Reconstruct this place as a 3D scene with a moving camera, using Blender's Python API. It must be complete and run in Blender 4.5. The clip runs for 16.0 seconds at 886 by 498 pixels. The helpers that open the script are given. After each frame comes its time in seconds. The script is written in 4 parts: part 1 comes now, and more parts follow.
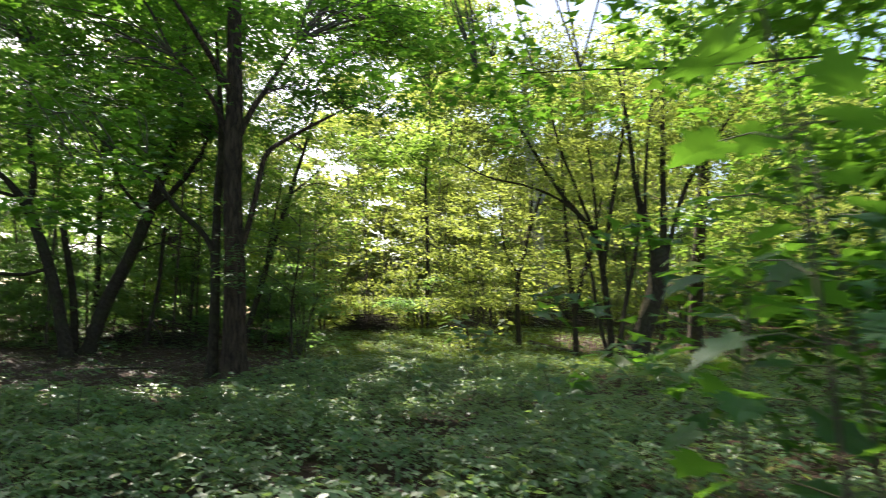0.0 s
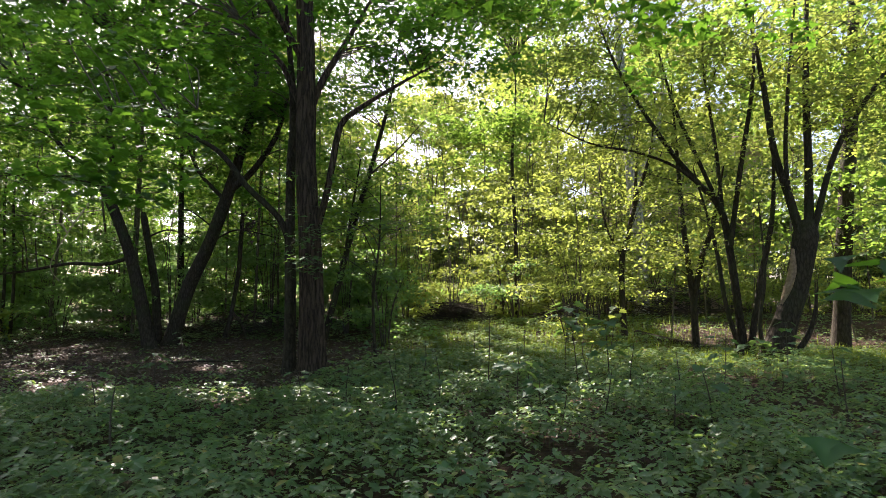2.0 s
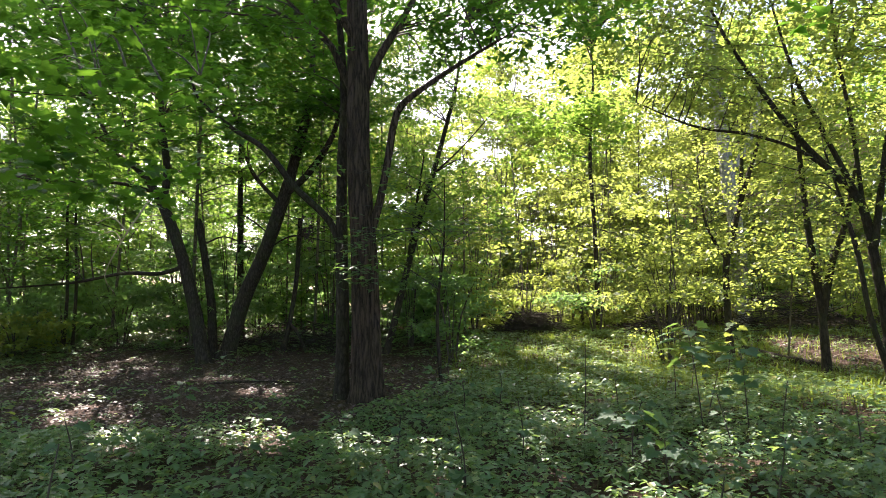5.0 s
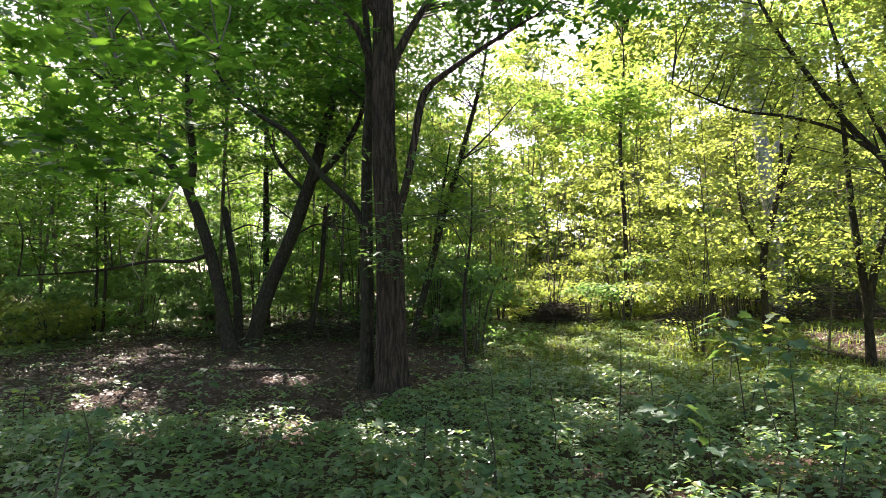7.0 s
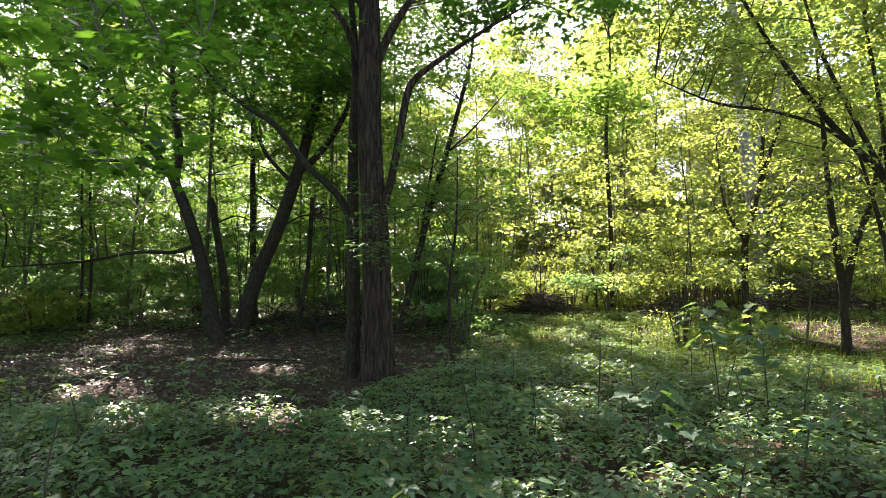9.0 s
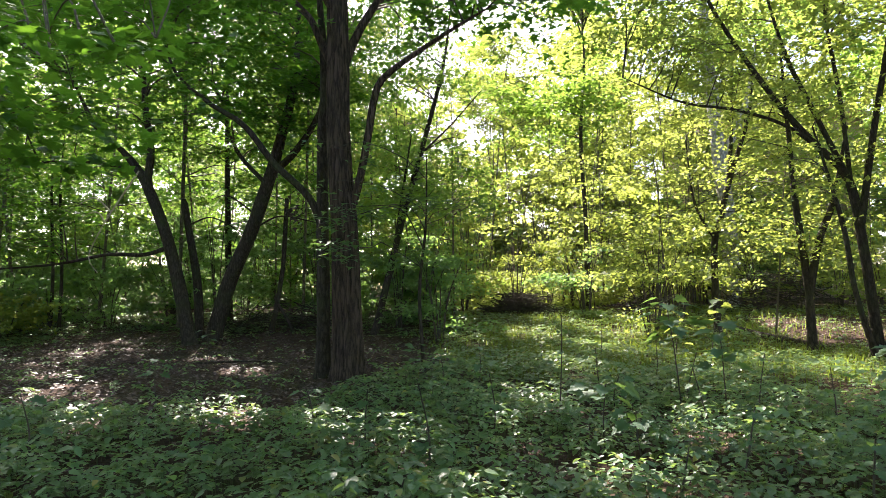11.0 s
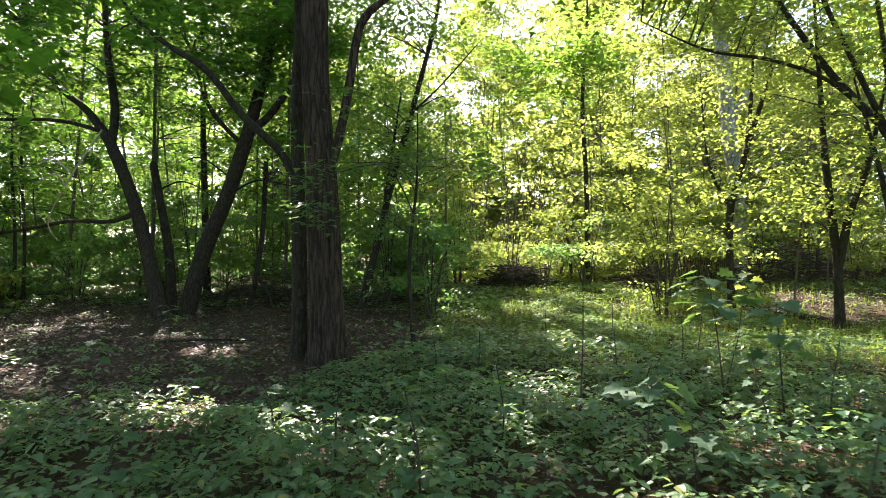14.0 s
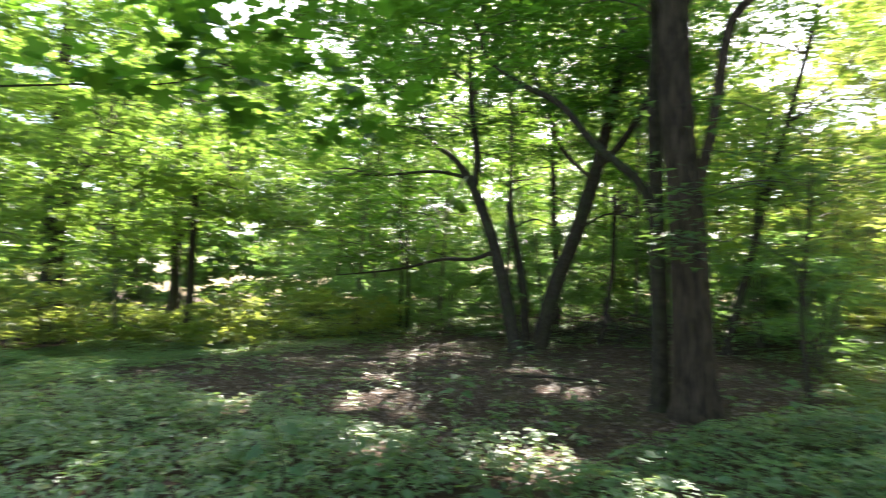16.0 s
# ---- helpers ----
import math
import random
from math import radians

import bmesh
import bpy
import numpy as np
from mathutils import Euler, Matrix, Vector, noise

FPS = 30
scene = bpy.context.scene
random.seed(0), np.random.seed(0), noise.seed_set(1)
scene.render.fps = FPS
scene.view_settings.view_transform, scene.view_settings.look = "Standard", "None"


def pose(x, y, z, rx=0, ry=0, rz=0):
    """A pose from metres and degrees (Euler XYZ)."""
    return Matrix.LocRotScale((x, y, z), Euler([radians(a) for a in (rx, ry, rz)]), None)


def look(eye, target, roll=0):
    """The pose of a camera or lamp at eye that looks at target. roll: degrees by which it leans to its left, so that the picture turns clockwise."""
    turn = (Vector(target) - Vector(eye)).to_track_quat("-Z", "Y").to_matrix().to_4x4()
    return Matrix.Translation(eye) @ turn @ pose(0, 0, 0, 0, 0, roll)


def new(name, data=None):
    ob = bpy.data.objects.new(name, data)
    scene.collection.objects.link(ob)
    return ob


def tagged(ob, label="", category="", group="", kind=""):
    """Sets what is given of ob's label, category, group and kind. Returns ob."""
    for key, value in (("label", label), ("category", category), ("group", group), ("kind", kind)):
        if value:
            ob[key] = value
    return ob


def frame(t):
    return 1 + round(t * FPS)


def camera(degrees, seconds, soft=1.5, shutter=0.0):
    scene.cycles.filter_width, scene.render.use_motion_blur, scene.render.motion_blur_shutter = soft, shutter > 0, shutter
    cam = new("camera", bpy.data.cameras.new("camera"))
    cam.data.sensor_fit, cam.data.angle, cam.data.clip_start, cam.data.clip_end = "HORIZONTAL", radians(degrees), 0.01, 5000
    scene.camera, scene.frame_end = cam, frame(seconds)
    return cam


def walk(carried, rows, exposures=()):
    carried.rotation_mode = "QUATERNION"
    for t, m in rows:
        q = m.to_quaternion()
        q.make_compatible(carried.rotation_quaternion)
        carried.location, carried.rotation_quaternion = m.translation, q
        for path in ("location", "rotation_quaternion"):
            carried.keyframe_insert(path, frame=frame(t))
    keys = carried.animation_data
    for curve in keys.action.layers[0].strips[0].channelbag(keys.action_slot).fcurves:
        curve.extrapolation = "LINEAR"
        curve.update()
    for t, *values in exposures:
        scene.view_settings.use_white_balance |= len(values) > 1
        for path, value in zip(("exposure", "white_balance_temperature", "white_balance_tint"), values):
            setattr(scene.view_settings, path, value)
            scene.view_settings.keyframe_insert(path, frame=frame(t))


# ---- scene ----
cam = camera(71.5, 16.0, 0.75, 0.5)
PATH = [
    (0, (0.103, -0.969, 1.377), (0.185, 1.018, 1.584), -0.1),
    (0.5, (-0.056, -0.466, 1.381), (-0.151, 1.518, 1.616), -0.5),
    (1, (-0.04, 0.008, 1.394), (-0.207, 1.989, 1.616), -0.4),
    (1.5, (-0.191, 0.453, 1.372), (-0.375, 2.433, 1.578), -0.3),
    (2, (-0.243, 0.847, 1.364), (-0.417, 2.832, 1.534), -0.5),
    (2.5, (-0.316, 1.329, 1.438), (-0.525, 3.312, 1.597), -0.7),
    (3, (-0.468, 1.644, 1.477), (-0.721, 3.62, 1.647), -0.4),
    (3.5, (-0.425, 1.928, 1.488), (-0.684, 3.904, 1.661), -0.6),
    (4, (-0.437, 2.278, 1.508), (-0.759, 4.245, 1.671), -0.6),
    (4.5, (-0.574, 2.525, 1.518), (-0.937, 4.484, 1.687), -0.4),
    (5, (-0.536, 2.701, 1.55), (-0.928, 4.653, 1.736), -0.6),
    (7.5, (-0.639, 2.977, 1.497), (-1.115, 4.914, 1.65), -0.1),
    (8, (-0.625, 2.936, 1.506), (-1.076, 4.879, 1.655), -0.2),
    (8.5, (-0.586, 2.88, 1.505), (-1.015, 4.829, 1.639), -0.1),
    (9, (-0.55, 2.87, 1.485), (-0.986, 4.817, 1.616), -0.2),
    (11.5, (-0.31, 2.924, 1.391), (-0.684, 4.884, 1.527), -0.8),
    (12, (-0.391, 3.107, 1.335), (-0.768, 5.068, 1.45), -0.4),
    (12.5, (-0.587, 3.384, 1.322), (-0.849, 5.365, 1.407), -0.5),
    (13, (-0.597, 3.474, 1.39), (-0.817, 5.462, 1.423), -0.6),
    (13.5, (-0.536, 3.86, 1.405), (-0.789, 5.843, 1.457), -0.8),
    (14, (-0.609, 4.176, 1.426), (-0.963, 6.144, 1.47), -0.5),
    (14.5, (-0.753, 4.45, 1.456), (-1.099, 6.417, 1.552), -0.4),
    (15, (-0.795, 4.676, 1.467), (-1.404, 6.576, 1.6), -0.0),
    (15.5, (-0.867, 4.801, 1.463), (-1.837, 6.544, 1.607), 0.2),
    (16, (-1.08, 4.783, 1.442), (-2.4, 6.277, 1.603), 0.6),
]
walk(cam, [(t, look(eye, target, roll)) for t, eye, target, roll in PATH], [(0, 1.85, 6500, 11), (0.5, 1.95, 6500, 14), (1.0, 1.75, 6500, 16), (1.5, 1.75, 6500, 19), (3.5, 2.15, 6500, 22), (9, 2.4, 6500, 21), (12.5, 2.4, 6500, 18), (14.5, 2.5, 6500, 14), (16, 2.85, 6500, 11)])

# ---- light ----
SUN_AZ, SUN_EL = 32.0, 42.0          # degrees to the left of +y, and above the horizon
sun_way = Vector((-math.sin(radians(SUN_AZ)) * math.cos(radians(SUN_EL)),
                  math.cos(radians(SUN_AZ)) * math.cos(radians(SUN_EL)), math.sin(radians(SUN_EL))))
world = bpy.data.worlds.new("sky")
scene.world = world
world.use_nodes = True
wn = world.node_tree
sky = wn.nodes.new("ShaderNodeTexSky")
sky.sky_type = "NISHITA"
sky.sun_disc = False
sky.sun_elevation = radians(SUN_EL)
sky.sun_rotation = radians(-SUN_AZ)
sky.dust_density = 2.5
wn.links.new(sky.outputs[0], wn.nodes["Background"].inputs[0])
wn.nodes["Background"].inputs[1].default_value = 0.1
lamp = bpy.data.lights.new("sun", "SUN")
lamp.energy, lamp.angle, lamp.color = 5.0, radians(0.53), (1.0, 0.93, 0.80)
sun = new("sun", lamp)
sun.matrix_world = look(sun_way * 60, (0, 0, 0))


# ---- materials ----
def mat(name):
    m = bpy.data.materials.new(name)
    m.use_nodes = True
    m.node_tree.nodes.clear()
    return m, m.node_tree.nodes, m.node_tree.links


def ramp(nodes, stops):
    r = nodes.new("ShaderNodeValToRGB")
    while len(r.color_ramp.elements) < len(stops):
        r.color_ramp.elements.new(0.5)
    for e, (p, c) in zip(r.color_ramp.elements, stops):
        e.position, e.color = p, (*c, 1)
    return r


def leaf_material(name, stops, glow, gloss=0.5, through_share=0.5, coat=0.28):
    """A leaf that reflects on top and lets yellow-green light through."""
    m, n, l = mat(name)
    out = n.new("ShaderNodeOutputMaterial")
    geo = n.new("ShaderNodeNewGeometry")
    r = ramp(n, stops)
    l.new(geo.outputs["Random Per Island"], r.inputs[0])
    tc = n.new("ShaderNodeTexCoord")
    noi = n.new("ShaderNodeTexNoise")
    noi.inputs["Scale"].default_value = 1.3
    noi.inputs["Detail"].default_value = 3
    l.new(tc.outputs["Object"], noi.inputs["Vector"])
    hsv = n.new("ShaderNodeHueSaturation")
    mr = n.new("ShaderNodeMapRange")
    mr.inputs[1].default_value, mr.inputs[2].default_value = 0.3, 0.7
    mr.inputs[3].default_value, mr.inputs[4].default_value = 0.7, 1.3
    l.new(noi.outputs["Fac"], mr.inputs[0])
    l.new(mr.outputs[0], hsv.inputs["Value"])
    l.new(r.outputs[0], hsv.inputs["Color"])
    p = n.new("ShaderNodeBsdfPrincipled")
    p.inputs["Roughness"].default_value = gloss
    p.inputs["Specular IOR Level"].default_value = coat
    l.new(hsv.outputs[0], p.inputs["Base Color"])
    fine = n.new("ShaderNodeTexNoise")
    fine.inputs["Scale"].default_value = 60
    l.new(tc.outputs["Object"], fine.inputs["Vector"])
    bump = n.new("ShaderNodeBump")
    bump.inputs["Strength"].default_value = 0.25
    bump.inputs["Distance"].default_value = 0.01
    l.new(fine.outputs["Fac"], bump.inputs["Height"])
    l.new(bump.outputs[0], p.inputs["Normal"])
    t = n.new("ShaderNodeBsdfTranslucent")
    mixc = n.new("ShaderNodeMixRGB")
    mixc.blend_type = "MIX"
    mixc.inputs[0].default_value = 0.75
    mixc.inputs[2].default_value = (*glow, 1)
    l.new(hsv.outputs[0], mixc.inputs[1])
    l.new(mixc.outputs[0], t.inputs["Color"])
    mix = n.new("ShaderNodeMixShader")
    mix.inputs[0].default_value = through_share
    l.new(p.outputs[0], mix.inputs[1])
    l.new(t.outputs[0], mix.inputs[2])
    l.new(mix.outputs[0], out.inputs[0])
    return m


def bark_material(name, dark, light, scale=9.0, stretch=0.16, depth=0.03, moss=None):
    m, n, l = mat(name)
    out = n.new("ShaderNodeOutputMaterial")
    p = n.new("ShaderNodeBsdfPrincipled")
    p.inputs["Roughness"].default_value = 0.9
    p.inputs["Specular IOR Level"].default_value = 0.2
    tc = n.new("ShaderNodeTexCoord")
    mp = n.new("ShaderNodeMapping")
    mp.inputs["Scale"].default_value = (1, 1, stretch)
    l.new(tc.outputs["Object"], mp.inputs["Vector"])
    vor = n.new("ShaderNodeTexVoronoi")
    vor.feature = "DISTANCE_TO_EDGE"
    vor.inputs["Scale"].default_value = scale
    noi = n.new("ShaderNodeTexNoise")
    noi.inputs["Scale"].default_value = scale * 1.4
    noi.inputs["Detail"].default_value = 8
    noi.inputs["Roughness"].default_value = 0.7
    warp = n.new("ShaderNodeVectorMath")
    warp.operation = "MULTIPLY_ADD"
    l.new(mp.outputs[0], noi.inputs["Vector"])
    l.new(noi.outputs["Color"], warp.inputs[0])
    warp.inputs[1].default_value = (0.12, 0.12, 0.12)
    l.new(mp.outputs[0], warp.inputs[2])
    l.new(warp.outputs[0], vor.inputs["Vector"])
    add = n.new("ShaderNodeMath")
    add.operation = "MULTIPLY_ADD"
    l.new(vor.outputs["Distance"], add.inputs[0])
    add.inputs[1].default_value = 1.6
    l.new(noi.outputs["Fac"], add.inputs[2])
    r = ramp(n, [(0.35, dark), (0.95, light)])
    l.new(add.outputs[0], r.inputs[0])
    col = r.outputs[0]
    if moss:
        big = n.new("ShaderNodeTexNoise")
        big.inputs["Scale"].default_value = 1.7
        big.inputs["Detail"].default_value = 5
        l.new(tc.outputs["Object"], big.inputs["Vector"])
        mr = n.new("ShaderNodeMapRange")
        mr.inputs[1].default_value, mr.inputs[2].default_value = 0.5, 0.7
        mr.inputs[4].default_value = 0.7
        l.new(big.outputs["Fac"], mr.inputs[0])
        mx = n.new("ShaderNodeMixRGB")
        l.new(mr.outputs[0], mx.inputs[0])
        l.new(col, mx.inputs[1])
        mx.inputs[2].default_value = (*moss, 1)
        col = mx.outputs[0]
    l.new(col, p.inputs["Base Color"])
    bump = n.new("ShaderNodeBump")
    bump.inputs["Strength"].default_value = 0.9
    bump.inputs["Distance"].default_value = depth
    l.new(add.outputs[0], bump.inputs["Height"])
    l.new(bump.outputs[0], p.inputs["Normal"])
    l.new(p.outputs[0], out.inputs[0])
    return m


def plain_material(name, stops, rough=0.8, scale=4.0, bump_m=0.01, islands=False):
    m, n, l = mat(name)
    out = n.new("ShaderNodeOutputMaterial")
    p = n.new("ShaderNodeBsdfPrincipled")
    p.inputs["Roughness"].default_value = rough
    tc = n.new("ShaderNodeTexCoord")
    noi = n.new("ShaderNodeTexNoise")
    noi.inputs["Scale"].default_value = scale
    noi.inputs["Detail"].default_value = 8
    l.new(tc.outputs["Object"], noi.inputs["Vector"])
    r = ramp(n, stops)
    if islands:
        geo = n.new("ShaderNodeNewGeometry")
        l.new(geo.outputs["Random Per Island"], r.inputs[0])
    else:
        l.new(noi.outputs["Fac"], r.inputs[0])
    l.new(r.outputs[0], p.inputs["Base Color"])
    bump = n.new("ShaderNodeBump")
    bump.inputs["Distance"].default_value = bump_m
    l.new(noi.outputs["Fac"], bump.inputs["Height"])
    l.new(bump.outputs[0], p.inputs["Normal"])
    l.new(p.outputs[0], out.inputs[0])
    return m


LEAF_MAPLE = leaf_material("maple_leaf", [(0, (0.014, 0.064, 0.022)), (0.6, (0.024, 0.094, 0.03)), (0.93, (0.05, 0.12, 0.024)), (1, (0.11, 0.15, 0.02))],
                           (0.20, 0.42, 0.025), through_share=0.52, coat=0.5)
# brighter and yellower than LEAF_MAPLE: sunlight partly put into the leaf colour
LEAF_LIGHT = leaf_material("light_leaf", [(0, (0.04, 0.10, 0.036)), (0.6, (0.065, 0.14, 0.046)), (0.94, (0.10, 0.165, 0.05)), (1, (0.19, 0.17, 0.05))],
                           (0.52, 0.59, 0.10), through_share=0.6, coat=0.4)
LEAF_FAR = leaf_material("far_leaf", [(0, (0.04, 0.10, 0.035)), (0.7, (0.065, 0.135, 0.045)), (1, (0.12, 0.16, 0.05))],
                         (0.36, 0.55, 0.07), through_share=0.6, coat=0.4)
LEAF_THICKET = leaf_material("thicket_leaf", [(0, (0.06, 0.13, 0.06)), (0.7, (0.09, 0.165, 0.08)), (1, (0.14, 0.19, 0.08))],
                             (0.32, 0.55, 0.11), through_share=0.58, coat=0.45)
LEAF_HERB = leaf_material("herb_leaf", [(0, (0.05, 0.12, 0.055)), (0.6, (0.085, 0.165, 0.08)), (0.95, (0.13, 0.20, 0.095)),
                                        (1, (0.30, 0.24, 0.06))], (0.36, 0.52, 0.10), gloss=0.42, through_share=0.42, coat=0.5)
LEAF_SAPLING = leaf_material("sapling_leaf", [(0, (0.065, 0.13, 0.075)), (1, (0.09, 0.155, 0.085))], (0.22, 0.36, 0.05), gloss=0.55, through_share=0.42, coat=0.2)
GRASS = leaf_material("grass_blade", [(0, (0.05, 0.10, 0.02)), (0.8, (0.09, 0.14, 0.025)), (1, (0.22, 0.19, 0.07))],
                      (0.32, 0.42, 0.05), gloss=0.5)
BARK = bark_material("ridged_bark", (0.014, 0.010, 0.008), (0.13, 0.09, 0.068), 15, 0.12, 0.05)
BARK_DARK = bark_material("dark_bark", (0.018, 0.014, 0.011), (0.07, 0.055, 0.04), 16, 0.3, 0.015, (0.05, 0.06, 0.025))
BARK_GREY = bark_material("grey_bark", (0.12, 0.11, 0.095), (0.42, 0.40, 0.36), 7, 0.6, 0.01)
BARK_YOUNG = bark_material("young_bark", (0.05, 0.045, 0.032), (0.17, 0.15, 0.10), 18, 0.3, 0.008, (0.07, 0.09, 0.04))
TWIG = plain_material("twig_bark", [(0.3, (0.03, 0.024, 0.018)), (0.7, (0.10, 0.08, 0.055))], 0.85, 12)
STEM = plain_material("green_stem", [(0.3, (0.05, 0.07, 0.02)), (0.7, (0.10, 0.09, 0.04))], 0.6, 12)
LITTER = plain_material("dry_leaf", [(0, (0.05, 0.028, 0.02)), (0.5, (0.095, 0.058, 0.044)), (0.94, (0.135, 0.088, 0.068)),
                                     (1, (0.30, 0.23, 0.17))], 0.62, 30, 0.004, True)


def ground_material():
    m, n, l = mat("forest_floor")
    out = n.new("ShaderNodeOutputMaterial")
    p = n.new("ShaderNodeBsdfPrincipled")
    p.inputs["Roughness"].default_value = 0.95
    p.inputs["Specular IOR Level"].default_value = 0.15
    tc = n.new("ShaderNodeTexCoord")
    noi = n.new("ShaderNodeTexNoise")
    noi.inputs["Scale"].default_value = 14
    noi.inputs["Detail"].default_value = 9
    noi.inputs["Roughness"].default_value = 0.7
    l.new(tc.outputs["Object"], noi.inputs["Vector"])
    r = ramp(n, [(0.3, (0.03, 0.018, 0.013)), (0.55, (0.075, 0.045, 0.032)), (0.75, (0.14, 0.09, 0.065))])
    l.new(noi.outputs["Fac"], r.inputs[0])
    big = n.new("ShaderNodeTexNoise")
    big.inputs["Scale"].default_value = 0.5
    big.inputs["Detail"].default_value = 5
    l.new(tc.outputs["Object"], big.inputs["Vector"])
    mr = n.new("ShaderNodeMapRange")
    mr.inputs[1].default_value, mr.inputs[2].default_value = 0.52, 0.66
    mr.inputs[4].default_value = 0.5
    l.new(big.outputs["Fac"], mr.inputs[0])
    mx = n.new("ShaderNodeMixRGB")
    l.new(mr.outputs[0], mx.inputs[0])
    l.new(r.outputs[0], mx.inputs[1])
    mx.inputs[2].default_value = (0.06, 0.075, 0.03, 1)
    l.new(mx.outputs[0], p.inputs["Base Color"])
    vor = n.new("ShaderNodeTexVoronoi")
    vor.inputs["Scale"].default_value = 16
    l.new(tc.outputs["Object"], vor.inputs["Vector"])
    add = n.new("ShaderNodeMath")
    add.operation = "ADD"
    l.new(vor.outputs["Distance"], add.inputs[0])
    l.new(noi.outputs["Fac"], add.inputs[1])
    bump = n.new("ShaderNodeBump")
    bump.inputs["Distance"].default_value = 0.04
    l.new(add.outputs[0], bump.inputs["Height"])
    l.new(bump.outputs[0], p.inputs["Normal"])
    l.new(p.outputs[0], out.inputs[0])
    return m


FLOOR = ground_material()


# ---- mesh helpers ----
rng = np.random.default_rng(11)


def smooth(a, b, v):
    s = np.clip((np.asarray(v, float) - a) / (b - a), 0, 1)
    return s * s * (3 - 2 * s)


def ground_z(x, y):
    """Height of the forest floor: level in front, rising a little towards the thicket."""
    x, y = np.asarray(x, float), np.asarray(y, float)
    return (0.62 * smooth(17, 26, y) + 0.035 * np.sin(x * 1.1 + 0.6) * np.sin(y * 0.9) + 0.02 * np.sin(x * 2.7 + y * 1.9))


def mesh_object(name, verts, faces, material, parent=None, label="", smooth_shade=False):
    me = bpy.data.meshes.new(name)
    verts = np.asarray(verts, np.float32)
    faces = np.asarray(faces, np.int32)
    k = faces.shape[1]
    me.vertices.add(len(verts))
    me.vertices.foreach_set("co", verts.ravel())
    me.loops.add(faces.size)
    me.loops.foreach_set("vertex_index", faces.ravel())
    me.polygons.add(len(faces))
    me.polygons.foreach_set("loop_start", np.arange(0, faces.size, k, dtype=np.int32))
    if smooth_shade:
        me.polygons.foreach_set("use_smooth", np.ones(len(faces), bool))
    me.update(calc_edges=True)
    me.materials.append(material)
    ob = new(name, me)
    if parent:
        ob.parent = parent
    if label:
        tagged(ob, label)
    return ob


def tube(points, radii, sides=8, rough=0.0, flare=0.0, seed=0, step=0.12, ridge=0.0):
    """Verts and quads of a tapered, slightly uneven round stem through the points."""
    pts = np.asarray(points, float)
    seg = np.linalg.norm(np.diff(pts, axis=0), axis=1)
    s = np.concatenate([[0], np.cumsum(seg)])
    n = max(3, int(min(40, s[-1] / max(step, 1.1 * max(radii)) + 2)))
    u = np.linspace(0, s[-1], n)
    # Catmull-Rom through the points
    ext = np.vstack([2 * pts[0] - pts[1], pts, 2 * pts[-1] - pts[-2]])
    line = []
    for v in u:
        i = int(np.clip(np.searchsorted(s, v) - 1, 0, len(seg) - 1))
        f = (v - s[i]) / seg[i]
        a, b, c, d = ext[i], ext[i + 1], ext[i + 2], ext[i + 3]
        line.append(0.5 * (2 * b + (c - a) * f + (2 * a - 5 * b + 4 * c - d) * f * f + (3 * b - a - 3 * c + d) * f ** 3))
    line = np.array(line)
    rad = np.interp(u, s, radii)
    if flare:
        rad = rad * (1 + flare * np.exp(-u / 0.28))
    way = np.gradient(line, axis=0)
    way /= np.linalg.norm(way, axis=1)[:, None] + 1e-9
    if np.mean(np.abs(way[:, 2])) > 0.5:
        ref = np.repeat([[1.0, 0, 0]], n, 0)
    else:
        ref = np.repeat([[0.13, 0.2, 1.0]], n, 0)
    e1 = np.cross(way, ref)
    e1 /= np.linalg.norm(e1, axis=1)[:, None] + 1e-9
    e2 = np.cross(way, e1)
    a = np.linspace(0, 2 * np.pi, sides, endpoint=False)
    ph = seed * 1.7
    verts = []
    for i in range(n):
        wob = 1 + rough * (np.sin(3 * a + ph + u[i] * 0.9) * 0.6 + np.sin(7 * a + ph * 2 + u[i] * 0.5) * 0.5
                           + np.sin(2 * a + u[i] * 2.1) * 0.5)
        if ridge:
            wob = wob + ridge * (np.abs(np.sin(6.5 * a + 0.9 * math.sin(u[i] * 1.6) + ph)) + 0.6 * np.abs(np.sin(10.5 * a + 1.4 * math.sin(u[i] * 2.3 + 1) - ph)) - 1.0)
        if flare:
            wob = wob + flare * 0.5 * np.exp(-u[i] / 0.25) * np.maximum(0, np.sin(4 * a + ph))
        verts.append(line[i] + (e1[i] * np.cos(a)[:, None] + e2[i] * np.sin(a)[:, None]) * (rad[i] * wob)[:, None])
    verts = np.vstack(verts)
    i, j = np.meshgrid(np.arange(n - 1), np.arange(sides), indexing="ij")
    q = np.stack([i * sides + j, i * sides + (j + 1) % sides, (i + 1) * sides + (j + 1) % sides, (i + 1) * sides + j], -1)
    return verts, q.reshape(-1, 4)


def join(pieces):
    verts, faces, off = [], [], 0
    for v, f in pieces:
        verts.append(v)
        faces.append(np.asarray(f) + off)
        off += len(v)
    return np.vstack(verts), np.vstack(faces)


